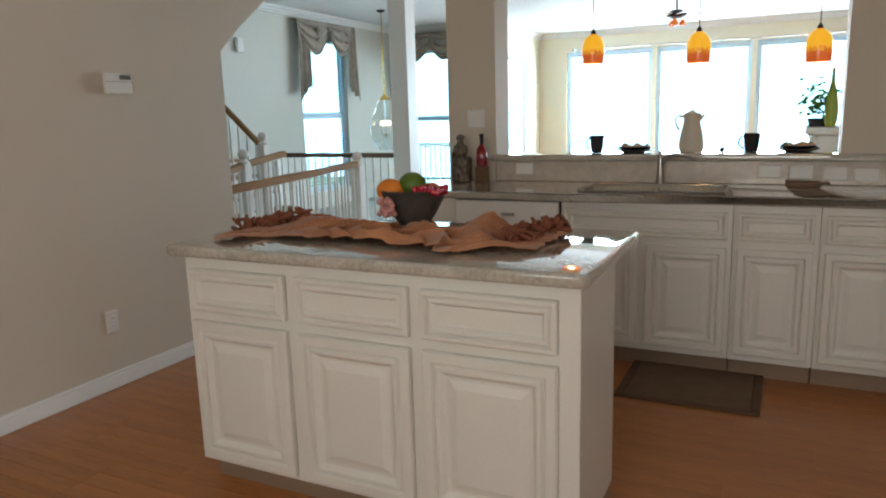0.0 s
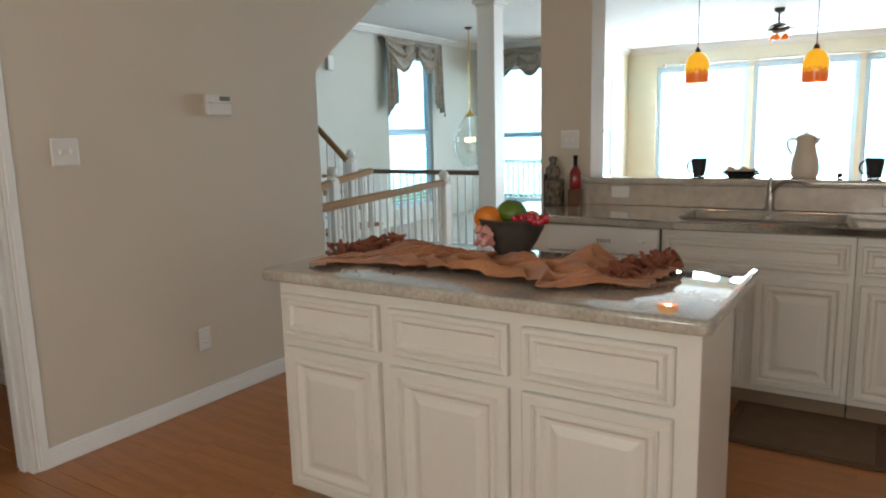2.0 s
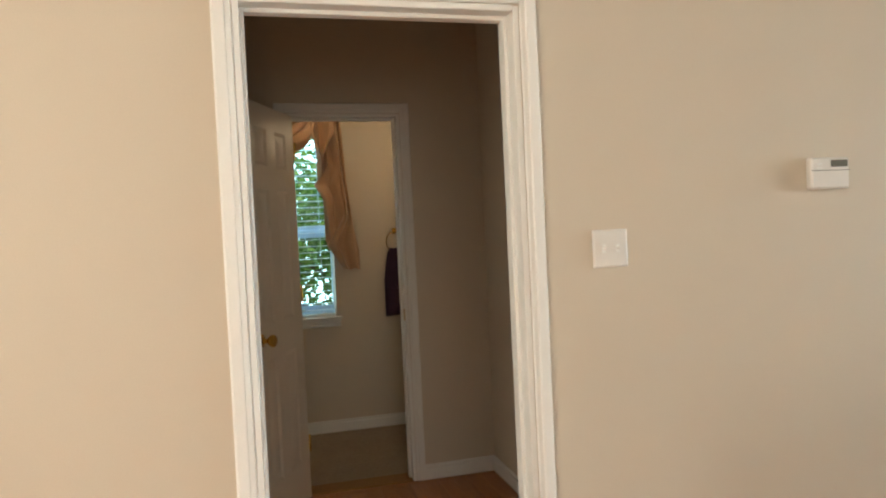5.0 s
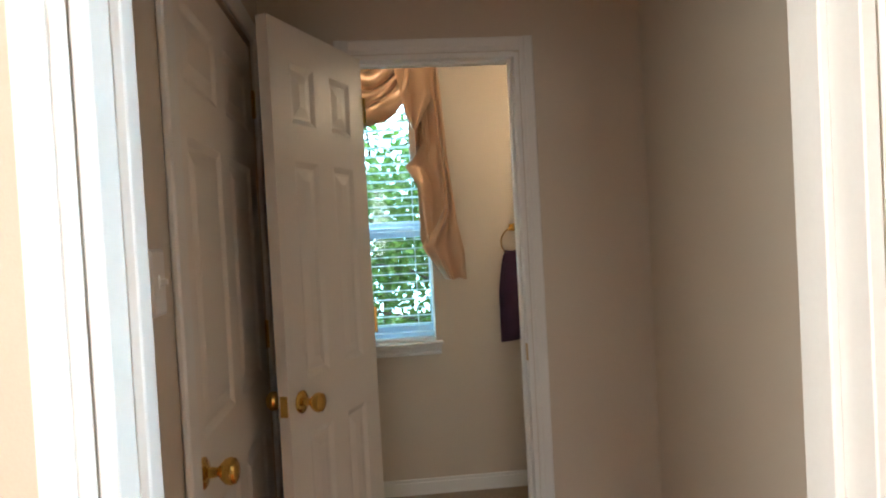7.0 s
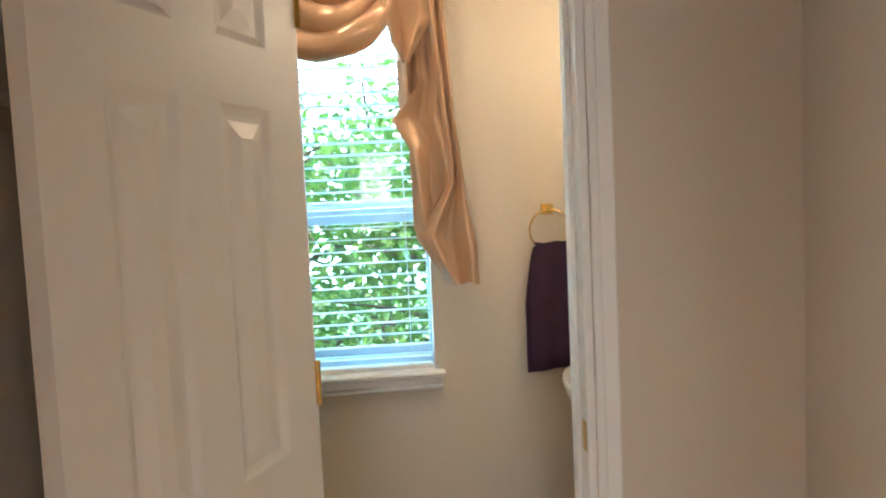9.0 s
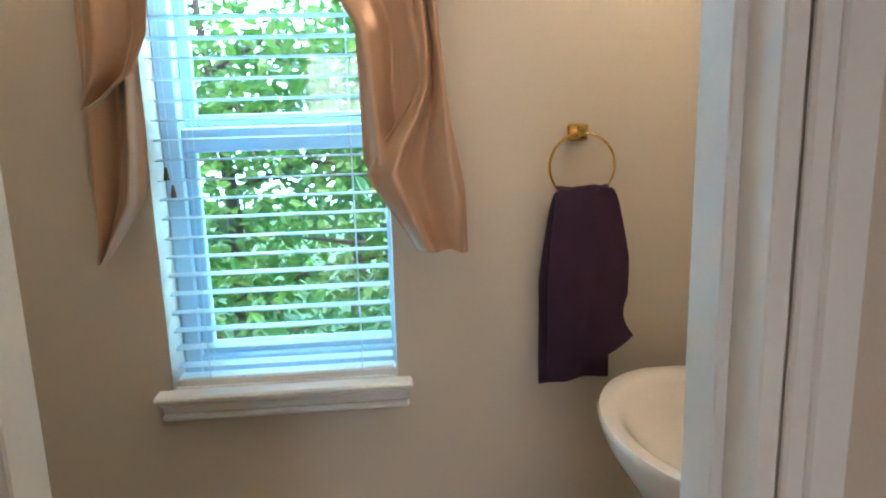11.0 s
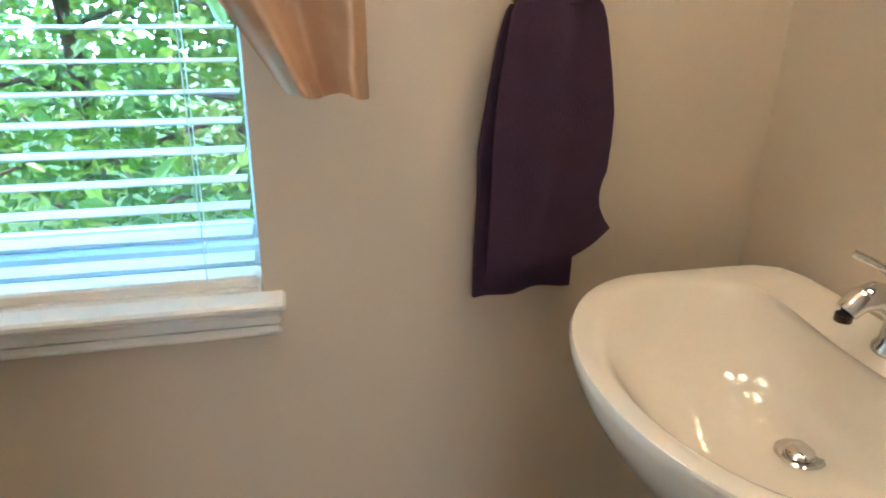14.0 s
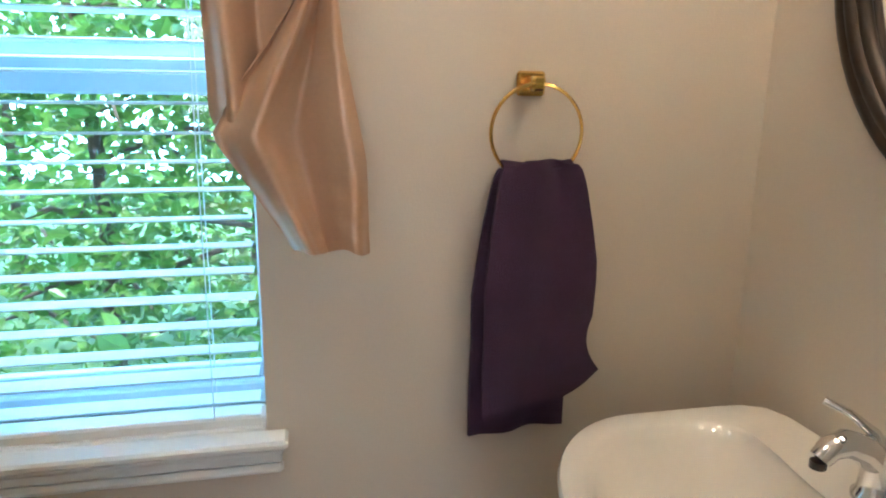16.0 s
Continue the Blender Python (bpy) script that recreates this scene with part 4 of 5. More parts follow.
part("neck", lathe([(0, 0.23), (0.0125, 0.232), (0.0125, 0.285), (0.015, 0.288), (0.015, 0.30), (0, 0.30)], 14), BLACKC, e, "dark foil neck", smooth=True)
e = thing("kitchen_mat", (-1.02, 3.90, 0), "rectangular brown woven mat with a darker border", "mat")
part("field", boxes(((-0.275, -0.225, 0.001), (0.275, 0.225, 0.010)), bevel=0.003), MATC, e)
part("border", boxes(((-0.315, -0.262, 0.001), (0.315, -0.226, 0.012)), ((-0.315, 0.226, 0.001), (0.315, 0.262, 0.012)), ((-0.315, -0.225, 0.001), (-0.276, 0.225, 0.012)), ((0.276, -0.225, 0.001), (0.315, 0.225, 0.012)), bevel=0.003), MATB, e)


def pendant(x, z):
    z -= 0.025
    e = thing("pendant_lamp", (x, 4.86, z), "amber art-glass pendant lamp hanging over the bar, switched on", "pendant lamp", "pendants over the bar")
    part("shade", lathe([(0.062, 0.0), (0.0655, 0.03), (0.0665, 0.075), (0.062, 0.115), (0.048, 0.148), (0.024, 0.168), (0.014, 0.172), (0.012, 0.166), (0.044, 0.142), (0.058, 0.11), (0.0625, 0.075), (0.058, 0.0)], 28), AMBER, e, smooth=True)
    part("cap", lathe([(0, 0.170), (0.016, 0.170), (0.014, 0.186), (0.006, 0.20), (0, 0.20)], 12), BRONZE, e, smooth=True)
    part("cord", tube([(0, 0, 0.195), (0, 0, H - z - 0.02)], 0.0028, 6), BRONZE, e)
    part("canopy", lathe([(0, H - z - 0.03), (0.03, H - z - 0.03), (0.06, H - z - 0.012), (0.06, H - z), (0, H - z)], 18), BRONZE, e, smooth=True)
    part("bulb", ball(bmesh.new(), (0, 0, 0.09), 0.022, 10), BULBM, e)
    bulb("pendant_bulb", (x, 4.86, z + 0.03), 2.0, (1.0, 0.72, 0.4), 0.03)


for x, z in ((-1.755, 1.635), (-1.148, 1.605), (-0.54, 1.575)):
    pendant(x, z)

# ---- stairs, railings, column ----
e = thing("column", (-4.63, 7.66, 0), "square white painted column with a moulded capital", "column")
part("shaft", boxes(((-0.11, -0.11, 0), (0.11, 0.11, H - 0.10)), bevel=0.004), TRIM, e)
part("capital", boxes(((-0.125, -0.125, H - 0.13), (0.125, 0.125, H - 0.10)), ((-0.15, -0.15, H - 0.10), (0.15, 0.15, H - 0.06)), ((-0.18, -0.18, H - 0.06), (0.18, 0.18, H - 0.001)), bevel=0.012), TRIM, e)
part("plinth", boxes(((-0.125, -0.125, 0), (0.125, 0.125, 0.13)), bevel=0.008), TRIM, e)


def newel(at, h, label="white newel post with a round ball top"):
    e = thing("newel_post", at, label, "newel post", "newel posts of the stair")
    part("post", boxes(((-0.045, -0.045, 0), (0.045, 0.045, h - 0.13)), bevel=0.005), TRIM, e)
    part("neck", lathe([(0, h - 0.13), (0.052, h - 0.13), (0.052, h - 0.115), (0.03, h - 0.10), (0.024, h - 0.085), (0, h - 0.085)], 16), TRIM, e, smooth=True)
    part("ball_top", ball(bmesh.new(), (0, 0, h - 0.048), 0.046, 16), TRIM, e, smooth=True)
    return e


def railing(name, p, q, height, material, label, gap=0.11, drop=0.0):
    """A handrail from p to q (places of its top), with turned balusters that stand on a shoe rail below."""
    p, q = Vector(p), Vector(q)
    e = thing(name, (0, 0, 0), label, "railing", "stair railings")
    d = q - p
    n = max(2, round(d.xy.length / gap))
    side = Vector((-d.y, d.x, 0)).normalized()
    up = Vector((0, 0, 1))
    bm = bmesh.new()
    prof = [(-0.030, -0.055), (-0.033, -0.03), (-0.030, -0.012), (-0.015, 0.0), (0.015, 0.0), (0.030, -0.012), (0.033, -0.03), (0.030, -0.055)]
    rings = [[bm.verts.new(c + side * s + up * z) for s, z in prof] for c in (p, q)]
    for k in range(len(prof)):
        bm.faces.new((rings[0][k], rings[0][(k + 1) % len(prof)], rings[1][(k + 1) % len(prof)], rings[1][k]))
    bm.faces.new(rings[0])
    bm.faces.new(rings[1][::-1])
    part("handrail", bm, material, e)
    bm = bmesh.new()
    r = [[bm.verts.new(c - up * height + side * s + up * z) for s, z in ((-0.03, 0), (0.03, 0), (0.03, 0.03), (-0.03, 0.03))] for c in (p, q)]
    for k in range(4):
        bm.faces.new((r[0][k], r[0][(k + 1) % 4], r[1][(k + 1) % 4], r[1][k]))
    bm.faces.new(r[0])
    bm.faces.new(r[1][::-1])
    part("shoe_rail", bm, TRIM, e)
    base = lathe([(0, 0), (0.016, 0), (0.016, 0.14), (0.011, 0.16), (0.015, 0.175), (0.014, 0.22), (0.010, height - 0.16), (0.009, height - 0.055), (0, height - 0.055)], 8)
    me_ob = part("baluster", base, TRIM, e, smooth=True)
    for i in range(n):
        o = me_ob if i == 0 else me_ob.copy()
        if i:
            scene.collection.objects.link(o)
            o.parent = e
        c = p + d * ((i + 0.5) / n)
        o.location = (c.x, c.y, c.z - height)
    return e


newel((-4.18, 5.92, -0.01), 1.04)
railing("stair_railing", (-4.03, 4.04, 0.90), (-4.17, 5.87, 0.945), 0.90, RAILW, "oak handrail with white turned balusters beside the stairwell")
newel((-6.66, 7.80, 0.0), 0.93)
railing("stair_railing", (-6.62, 7.80, 0.915), (-4.74, 7.70, 0.915), 0.91, RAILD, "dark oak handrail with white balusters across the landing")
newel((-5.38, 6.06, -0.02), 1.24)
railing("stair_railing", (-5.42, 6.06, 1.13), (-6.60, 6.06, 2.18), 0.90, RAILW, "oak handrail rising along the upper flight of stairs")
newel((-4.84, 5.16, -0.02), 1.12)
railing("stair_railing", (-4.86, 5.20, 0.99), (-5.10, 6.02, 1.035), 0.95, RAILW, "short oak handrail between two newel posts")
railing("stair_railing", (-4.84, 5.12, 0.985), (-4.55, 4.2, 0.88), 0.88, RAILW, "oak handrail turning along the lower flight")
e = thing("stair_flight", (0, 0, 0), "white stairs with oak treads rising to the upper floor", "stairs")
for i in range(6):
    x = -5.42 - 0.25 * i
    if x < -6.6:
        break
    part("riser", boxes(((x - 0.24, 5.98, 0.0), (x, 6.90, 0.18 * (i + 1) - 0.03)), bevel=0.002), TRIM, e)
    part("tread", boxes(((x - 0.25, 5.96, 0.18 * (i + 1) - 0.03), (x + 0.02, 6.91, 0.18 * (i + 1))), bevel=0.006), RAILW, e)
for x, y in ((-4.70, 6.24), (-5.86, 7.32)):
    e = thing("recessed_light", (x, y, H), "small round white recessed ceiling light, switched off", "ceiling light", "recessed lights of the dining room")
    part("trim_ring", lathe([(0.045, -0.001), (0.072, -0.001), (0.074, -0.006), (0.066, -0.014), (0.045, -0.010)], 24), TRIM, e, smooth=True)
    part("lens", lathe([(0, -0.007), (0.045, -0.005), (0.045, -0.001), (0, -0.001)], 20), PLASTIC, e, smooth=True)
e = thing("wall_chime", (DXW, 7.53, 2.27), "small white door chime box high on the pale wall", "chime", rz=90)
part("housing", boxes(((-0.06, -0.05, -0.09), (0.06, -0.001, 0.09)), bevel=0.008), PLASTIC, e)
part("grille", boxes(*[((-0.045, -0.053, -0.07 + 0.02 * i), (0.045, -0.0495, -0.062 + 0.02 * i)) for i in range(7)]), TRIM, e)


# ---- windows ----
def window(name, at, rz, w, h, label, slats=0, pitch=0.05, meeting=0.5, tilt=10.0, deep=0.12, beyond=0.0):
    """A double-hung window in an opening: frame, sashes, panes, and a slatted blind inside. Local x runs along the wall, -y into the room."""
    e = tagged(thing(name, at, label, "window", rz=rz), kind="structure")
    f, g = 0.045, w + beyond
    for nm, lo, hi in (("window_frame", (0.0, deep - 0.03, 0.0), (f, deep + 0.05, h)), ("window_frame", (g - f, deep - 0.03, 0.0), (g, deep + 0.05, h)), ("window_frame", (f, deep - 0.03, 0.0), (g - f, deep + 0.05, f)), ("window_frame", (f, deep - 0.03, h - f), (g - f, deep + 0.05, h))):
        part(nm, boxes((lo, hi), bevel=0.004), VINYL_SKYLIT, e)
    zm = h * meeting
    part("meeting_rail", boxes(((f, deep - 0.02, zm - 0.03), (g - f, deep + 0.035, zm + 0.03)), bevel=0.004), VINYL_SKYLIT, e)
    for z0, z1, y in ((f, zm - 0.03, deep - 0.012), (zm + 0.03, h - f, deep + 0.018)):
        sash = part("sash", boxes(((f, y, z0), (f + 0.03, y + 0.025, z1)), ((g - f - 0.03, y, z0), (g - f, y + 0.025, z1)), ((f + 0.03, y, z0), (g - f - 0.03, y + 0.025, z0 + 0.03)), bevel=0.003), VINYL_SKYLIT, e)
        pane = part("pane", boxes(((f + 0.03, y + 0.010, z0 + 0.03), (g - f - 0.03, y + 0.014, z1))), GLASS, sash)
        pane.visible_shadow = False
    if slats:
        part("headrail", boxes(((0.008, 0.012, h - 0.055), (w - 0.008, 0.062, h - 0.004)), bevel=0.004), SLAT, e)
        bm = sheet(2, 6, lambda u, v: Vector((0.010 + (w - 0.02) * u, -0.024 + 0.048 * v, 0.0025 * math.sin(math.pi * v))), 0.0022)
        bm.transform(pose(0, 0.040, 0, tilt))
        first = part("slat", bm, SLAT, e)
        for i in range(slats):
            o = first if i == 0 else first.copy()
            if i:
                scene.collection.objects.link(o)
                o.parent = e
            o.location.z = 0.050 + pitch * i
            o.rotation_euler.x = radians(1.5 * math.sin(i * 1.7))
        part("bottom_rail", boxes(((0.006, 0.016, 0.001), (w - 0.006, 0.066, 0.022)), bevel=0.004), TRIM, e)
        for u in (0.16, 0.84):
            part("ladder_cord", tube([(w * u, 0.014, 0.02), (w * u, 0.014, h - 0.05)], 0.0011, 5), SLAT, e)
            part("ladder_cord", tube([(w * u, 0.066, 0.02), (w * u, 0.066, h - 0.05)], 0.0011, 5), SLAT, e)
    return e


def turn_for(axis):
    return {"x-": 90, "y+": 0, "x+": -90}[axis]


# wall openings seen from inside: local x runs to the right, local y out of the house
PH = WZ1 - WZ0
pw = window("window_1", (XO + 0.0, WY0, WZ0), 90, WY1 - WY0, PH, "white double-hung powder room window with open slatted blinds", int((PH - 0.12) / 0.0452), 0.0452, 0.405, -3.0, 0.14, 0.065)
for z in (0.505, 0.465):
    bm = lathe([(0, 0), (0.007, 0.0), (0.006, 0.012), (0.003, 0.028), (0, 0.03)], 10, centre=(0.035 + (0.012 if z < 0.49 else 0), 0.006, z))
    part("cord_tassel", bm, WOODT, pw, "small brown wooden cord tassel")
part("tilt_cord", tube([(0.035, 0.006, 0.53), (0.035, 0.006, PH - 0.05)], 0.0009, 5), SLAT, pw)
part("tilt_cord", tube([(0.047, 0.006, 0.49), (0.047, 0.006, PH - 0.05)], 0.0009, 5), SLAT, pw)
e = tagged(thing("trim_window_stool", (XO, (WY0 + WY1) / 2, WZ0 + 0.004), "white window stool with a moulded apron below it", "window sill", rz=90), kind="structure")
hw = (WY1 - WY0) / 2
part("stool", boxes(((-hw - 0.035, -0.052, -0.016), (hw + 0.035, 0.0, 0.0)), ((-hw + 0.002, 0.0, -0.02), (hw - 0.002, 0.10, 0.0)), bevel=0.005), TRIM, e)
part("cove", boxes(((-hw - 0.028, -0.040, -0.030), (hw + 0.028, -0.001, -0.0165)), bevel=0.005), TRIM, e)
part("apron", boxes(((-hw - 0.024, -0.022, -0.054), (hw + 0.024, -0.001, -0.0305)), bevel=0.004), TRIM, e)
part("apron_bead", boxes(((-hw - 0.026, -0.029, -0.071), (hw + 0.026, -0.001, -0.0545)), bevel=0.006), TRIM, e)

window("window_2", (DXW, WLY, WLZ), 90, WLW, WLH, "tall dining room window with white slatted blinds", 42, 0.05, 0.5, 8.0, 0.08)
window("window_3", (WBX, DYB, WBZ), 0, WBW, WBH, "tall dining room end window with white slatted blinds", 44, 0.05, 0.5, 8.0, 0.08)
window("window_4", (LX, 12.0, 0.30), 90, 1.3, 2.02, "bright living room side window with blinds", 38, 0.05, 0.5, 8.0, 0.05)
for i, x in enumerate((-4.60, -2.90, -1.20)):
    window("window_%d" % (5 + i), (x, LY, 0.30), 0, 1.62, 2.17, "tall bright living room window", 0, 0.05, 0.965, 8.0, 0.08)
# Unseen window, added around the east fill lamp.
window("window_9", (2.28, 1.6, 0.95), -90, 1.4, 1.3, "unseen kitchen side window, added for its light", 0, 0.05, 0.5, 8.0, 0.06)
window("window_8", (-0.2, -1.2, 0.85), 180, 1.9, 1.4, "wide kitchen window behind the breakfast area", 0, 0.05, 0.5, 8.0, 0.06)


# ---- draperies ----
def tail(u0, u1, top, low0, low1, folds, proj, steps=0):
    """A pleated drapery tail between u0 and u1, whose hem runs from low0 to low1, in local x and z, -y into the room."""
    def f(u, v):
        hem = low0 + (low1 - low0) * u
        if steps:
            hem += 0.045 * (1 - abs(((u * steps) % 1.0) * 2 - 1))
        z = top + (hem - top) * v
        spread = 0.84 + 0.16 * v
        x = u0 + (u1 - u0) * (u * spread + (1 - spread) * (1.0 if u1 > u0 else 1.0))
        y = -proj - 0.028 * math.sin(u * folds * 2 * math.pi) * (0.4 + 0.6 * v) - 0.012 * noise.noise((u * 5, v * 6, folds))
        return Vector((x, y, z))
    return sheet(60, 30, f, 0.003)


def swag(x0, x1, top, dip, proj, rolls):
    """A draped swag with hanging rolls between x0 and x1."""
    def f(u, v):
        s = 4 * u * (1 - u)
        z = top - (0.02 + v * dip) * (0.30 + 0.70 * s) - 0.012 * math.sin(v * rolls * 2 * math.pi) * (0.3 + s)
        y = -proj - 0.035 * (0.5 + 0.5 * math.sin(v * rolls * 2 * math.pi)) * (0.35 + s) - 0.02 * s
        return Vector((x0 + (x1 - x0) * u, y, z + 0.006 * noise.noise((u * 6, v * 5, dip))))
    return sheet(44, 64, f, 0.003)


# powder room: satin swag with two jabots on a board
VT = 2.375
e = thing("window_valance", (XO, WY0, 0), "copper satin swag valance with pleated side tails", "valance", rz=90)
W = WY1 - WY0
part("mounting_board", boxes(((-0.15, -0.09, VT - 0.02), (W + 0.09, -0.001, VT))), TRIM, e)


def gathered_swag(u, v):
    """Satin caught up at two points of the board, hanging between them in deep nested rolls."""
    s = max(1e-6, 4 * u * (1 - u))
    c = 4.6 * v ** 0.85 + 0.55 * noise.noise((2.5 * u, 2.2 * v, 4.0)) + 0.4 * (u - 0.5)
    roll = 0.5 + 0.5 * math.cos(2 * math.pi * c)
    tall = 0.7 + 0.5 * noise.noise((3 * u, 5 * v, 8.0))
    z = VT - 0.012 - (0.02 + v * 0.415) * s ** 0.40 - 0.026 * tall * math.sin(2 * math.pi * c) * s
    y = -0.090 - 0.045 * (0.3 + v) * s - 0.070 * tall * roll * (0.35 + 0.65 * s)
    x = 0.225 + (u - 0.5) * (0.36 + 0.14 * v) + 0.012 * noise.noise((2 * u, 4 * v, 1.0))
    return Vector((x, y, z))


part("swag", sheet(70, 140, gathered_swag, 0.003), SATIN, e, smooth=True)
bm = ball(bmesh.new(), (0.26, -0.150, VT - 0.055), 0.042, 22, (1.0, 0.55, 0.9))
for v in bm.verts:
    a = math.atan2(v.co.z - VT + 0.055, v.co.x - 0.26)
    v.co.y += 0.016 * math.sin(7 * a + 40 * v.co.z)
    v.co += 0.008 * noise.noise_vector(v.co * 22)
part("gathered_knot", bm, SATIN, e, smooth=True)


def along(stops, z):
    for (z0, a), (z1, c) in zip(stops, stops[1:]):
        if z >= z1:
            return a + (c - a) * (z0 - z) / (z0 - z1)
    return stops[-1][1]


def cascade(inner, outer, bottom, depth, folds, seed, crumple=0.0):
    """One layer of a cascading side tail: its inner edge runs in zigzag, and soft folds fall from the board."""
    def f(u, v):
        z = VT + (bottom - VT) * v
        a, c = along(inner, z), along(outer, z)
        y = a + (c - a) * u
        k = u * folds * 0.19 + 0.22 * math.sin(2.6 * z + seed) + 0.25 * noise.noise((2 * u, 3 * z, seed))
        d = 0.020 * math.sin(2 * math.pi * k) * (0.55 + 0.45 * v) + 0.0025 * math.sin(6 * math.pi * k + 1.3 + seed) * v
        d += 0.010 * noise.noise((y * 14, z * 5, seed))
        low = max(0.0, v - 0.86) / 0.14
        d += crumple * low * (noise.noise((y * 34, z * 30, seed)) + 0.4 * math.sin(z * 130 + 8 * u))
        curl = 0.006 * math.exp(-u / 0.07)
        return Vector((y - WY0, -depth - d - curl, z + 0.006 * low * math.sin(11 * u + seed)))
    return sheet(56, 90, f, 0.003)


OUTER = [(2.375, 1.757), (1.76, 1.792), (1.45, 1.822), (1.29, 1.853), (1.15, 1.858)]
MIDDLE = [(2.375, 1.75), (1.30, 1.78)]
part("swag_end", cascade([(2.375, 1.50), (2.20, 1.545), (2.00, 1.585), (1.94, 1.61)], [(2.375, 1.757), (2.10, 1.735), (1.94, 1.64)], 1.94, 0.112, 9, 1.7), SATIN, e, smooth=True)
part("swag_end", cascade([(2.375, 1.06), (2.20, 1.08), (1.94, 1.18)], [(2.375, 1.32), (2.20, 1.275), (1.94, 1.21)], 1.94, 0.112, 9, 0.7), SATIN, e, smooth=True)
part("tail_lining", cascade([(2.375, 1.60), (1.70, 1.60)], [(2.375, 1.70), (1.70, 1.70)], 1.72, 0.036, 7, 1.1), SATIN, e, "paler satin of the tail's back layer", smooth=True)
part("tail_fold", cascade([(2.375, 1.64), (1.87, 1.672), (1.80, 1.625), (1.744, 1.570), (1.643, 1.630), (1.35, 1.634), (1.30, 1.66)], MIDDLE, 1.30, 0.056, 7, 2.3), SATIN, e, smooth=True)
part("tail", cascade([(2.375, 1.69), (1.60, 1.765), (1.512, 1.757), (1.45, 1.717), (1.385, 1.668), (1.325, 1.637), (1.30, 1.650), (1.241, 1.690), (1.15, 1.748)], OUTER, 1.15, 0.086, 8.5, 0.4, 0.007), SATIN, e, smooth=True)
LEFT = [(2.375, 1.08), (1.60, 1.06), (1.155, 1.045)]
part("tail", cascade([(2.375, 1.20), (1.62, 1.172), (1.40, 1.166), (1.282, 1.150), (1.155, 1.062)], LEFT, 1.155, 0.050, 8, 2.0, 0.006), SATIN, e, smooth=True)
part("tail_fold", cascade([(2.375, 1.25), (1.75, 1.222), (1.634, 1.212), (1.555, 1.175), (1.489, 1.082)], LEFT, 1.489, 0.086, 8, 3.1), SATIN, e, smooth=True)


def dining_valance(at, rz, w, label):
    e = thing("dining_valance", at, label, "valance", "dining room valances", rz=rz)
    part("board", boxes(((-0.20, -0.10, 2.69), (w + 0.14, -0.001, 2.71))), DRAPE, e)
    part("swag", swag(-0.16, w * 0.50, 2.71, 0.46, 0.10, 3), DRAPE, e, smooth=True)
    part("swag", swag(w * 0.45, w, 2.71, 0.44, 0.12, 3), DRAPE, e, smooth=True)
    part("tail", tail(-0.18, 0.10, 2.71, 1.58, 1.78, 2.5, 0.11, 3), DRAPE, e, smooth=True)
    part("tail", tail(w + 0.18, w - 0.08, 2.71, 1.60, 1.80, 2.5, 0.11, 3), DRAPE, e, smooth=True)
    for u in (0.22, 0.52, 0.86):
        bm = lathe([(0.012, 0.0), (0.05, -0.05), (0.035, -0.12), (0.055, -0.17), (0.02, -0.20), (0, -0.20)], 14, centre=(w * u, -0.14, 2.63))
        for v in bm.verts:
            v.co += 0.010 * noise.noise_vector(v.co * 30)
        part("knot", bm, DRAPE, e, "gathered fabric rosette", smooth=True)


dining_valance((DXW, WLY, 0), 90, WLW, "taupe patterned swag valance over the dining room window")
dining_valance((WBX, DYB, 0), 0, WBW, "taupe patterned swag valance over the end window")
e = thing("curtain_rod", (-2.3, LY - 0.10, 2.50), "thin dark curtain rod above the living room windows", "curtain rod")
part("rod", tube([(-2.1, 0, 0), (2.6, 0, 0)], 0.013, 8), STEEL, e)
part("finial", ball(bmesh.new(), (-2.13, 0, 0), 0.035, 10), STEEL, e)
part("bracket", boxes(((-1.9, 0.0, -0.02), (-1.88, 0.098, 0.02))), STEEL, e)
part("bracket", boxes(((0.5, 0.0, -0.02), (0.52, 0.098, 0.02))), STEEL, e)

# ---- chandelier in the dining room ----
CX, CYY, CZ = -5.98, 9.50, 1.04
CZ -= 0.18
e = thing("lantern_chandelier", (CX, CYY, CZ), "faceted clear glass lantern chandelier with brass frame and lit candles", "chandelier")
seg, ringsz = 6, [(0.10, 0.0), (0.26, 0.22), (0.26, 0.44), (0.09, 0.72)]
for i in range(seg):
    a0, a1 = 2 * math.pi * i / seg, 2 * math.pi * (i + 1) / seg
    for (r0, z0), (r1, z1) in zip(ringsz, ringsz[1:]):
        bm = bmesh.new()
        bm.faces.new([bm.verts.new(q) for q in ((r0 * math.cos(a0), r0 * math.sin(a0), z0), (r0 * math.cos(a1), r0 * math.sin(a1), z0), (r1 * math.cos(a1), r1 * math.sin(a1), z1), (r1 * math.cos(a0), r1 * math.sin(a0), z1))])
        bmesh.ops.solidify(bm, geom=list(bm.faces), thickness=0.003)
        part("glass_panel", bm, BEVELG, e)
    part("frame_bar", tube([(r * math.cos(a0), r * math.sin(a0), z) for r, z in ringsz], 0.006, 6), CHROME, e)
part("crown", lathe([(0, 0.72), (0.085, 0.72), (0.055, 0.76), (0.02, 0.80), (0.012, 0.84), (0, 0.84)], 14), BRASS, e, smooth=True)
part("chain", tube([(0, 0, 0.83), (0, 0, H - CZ - 0.02)], 0.009, 8), BRASS, e)
part("canopy", lathe([(0, H - CZ - 0.04), (0.04, H - CZ - 0.03), (0.065, H - CZ - 0.005), (0, H - CZ - 0.001)], 16), BRONZE, e, smooth=True)
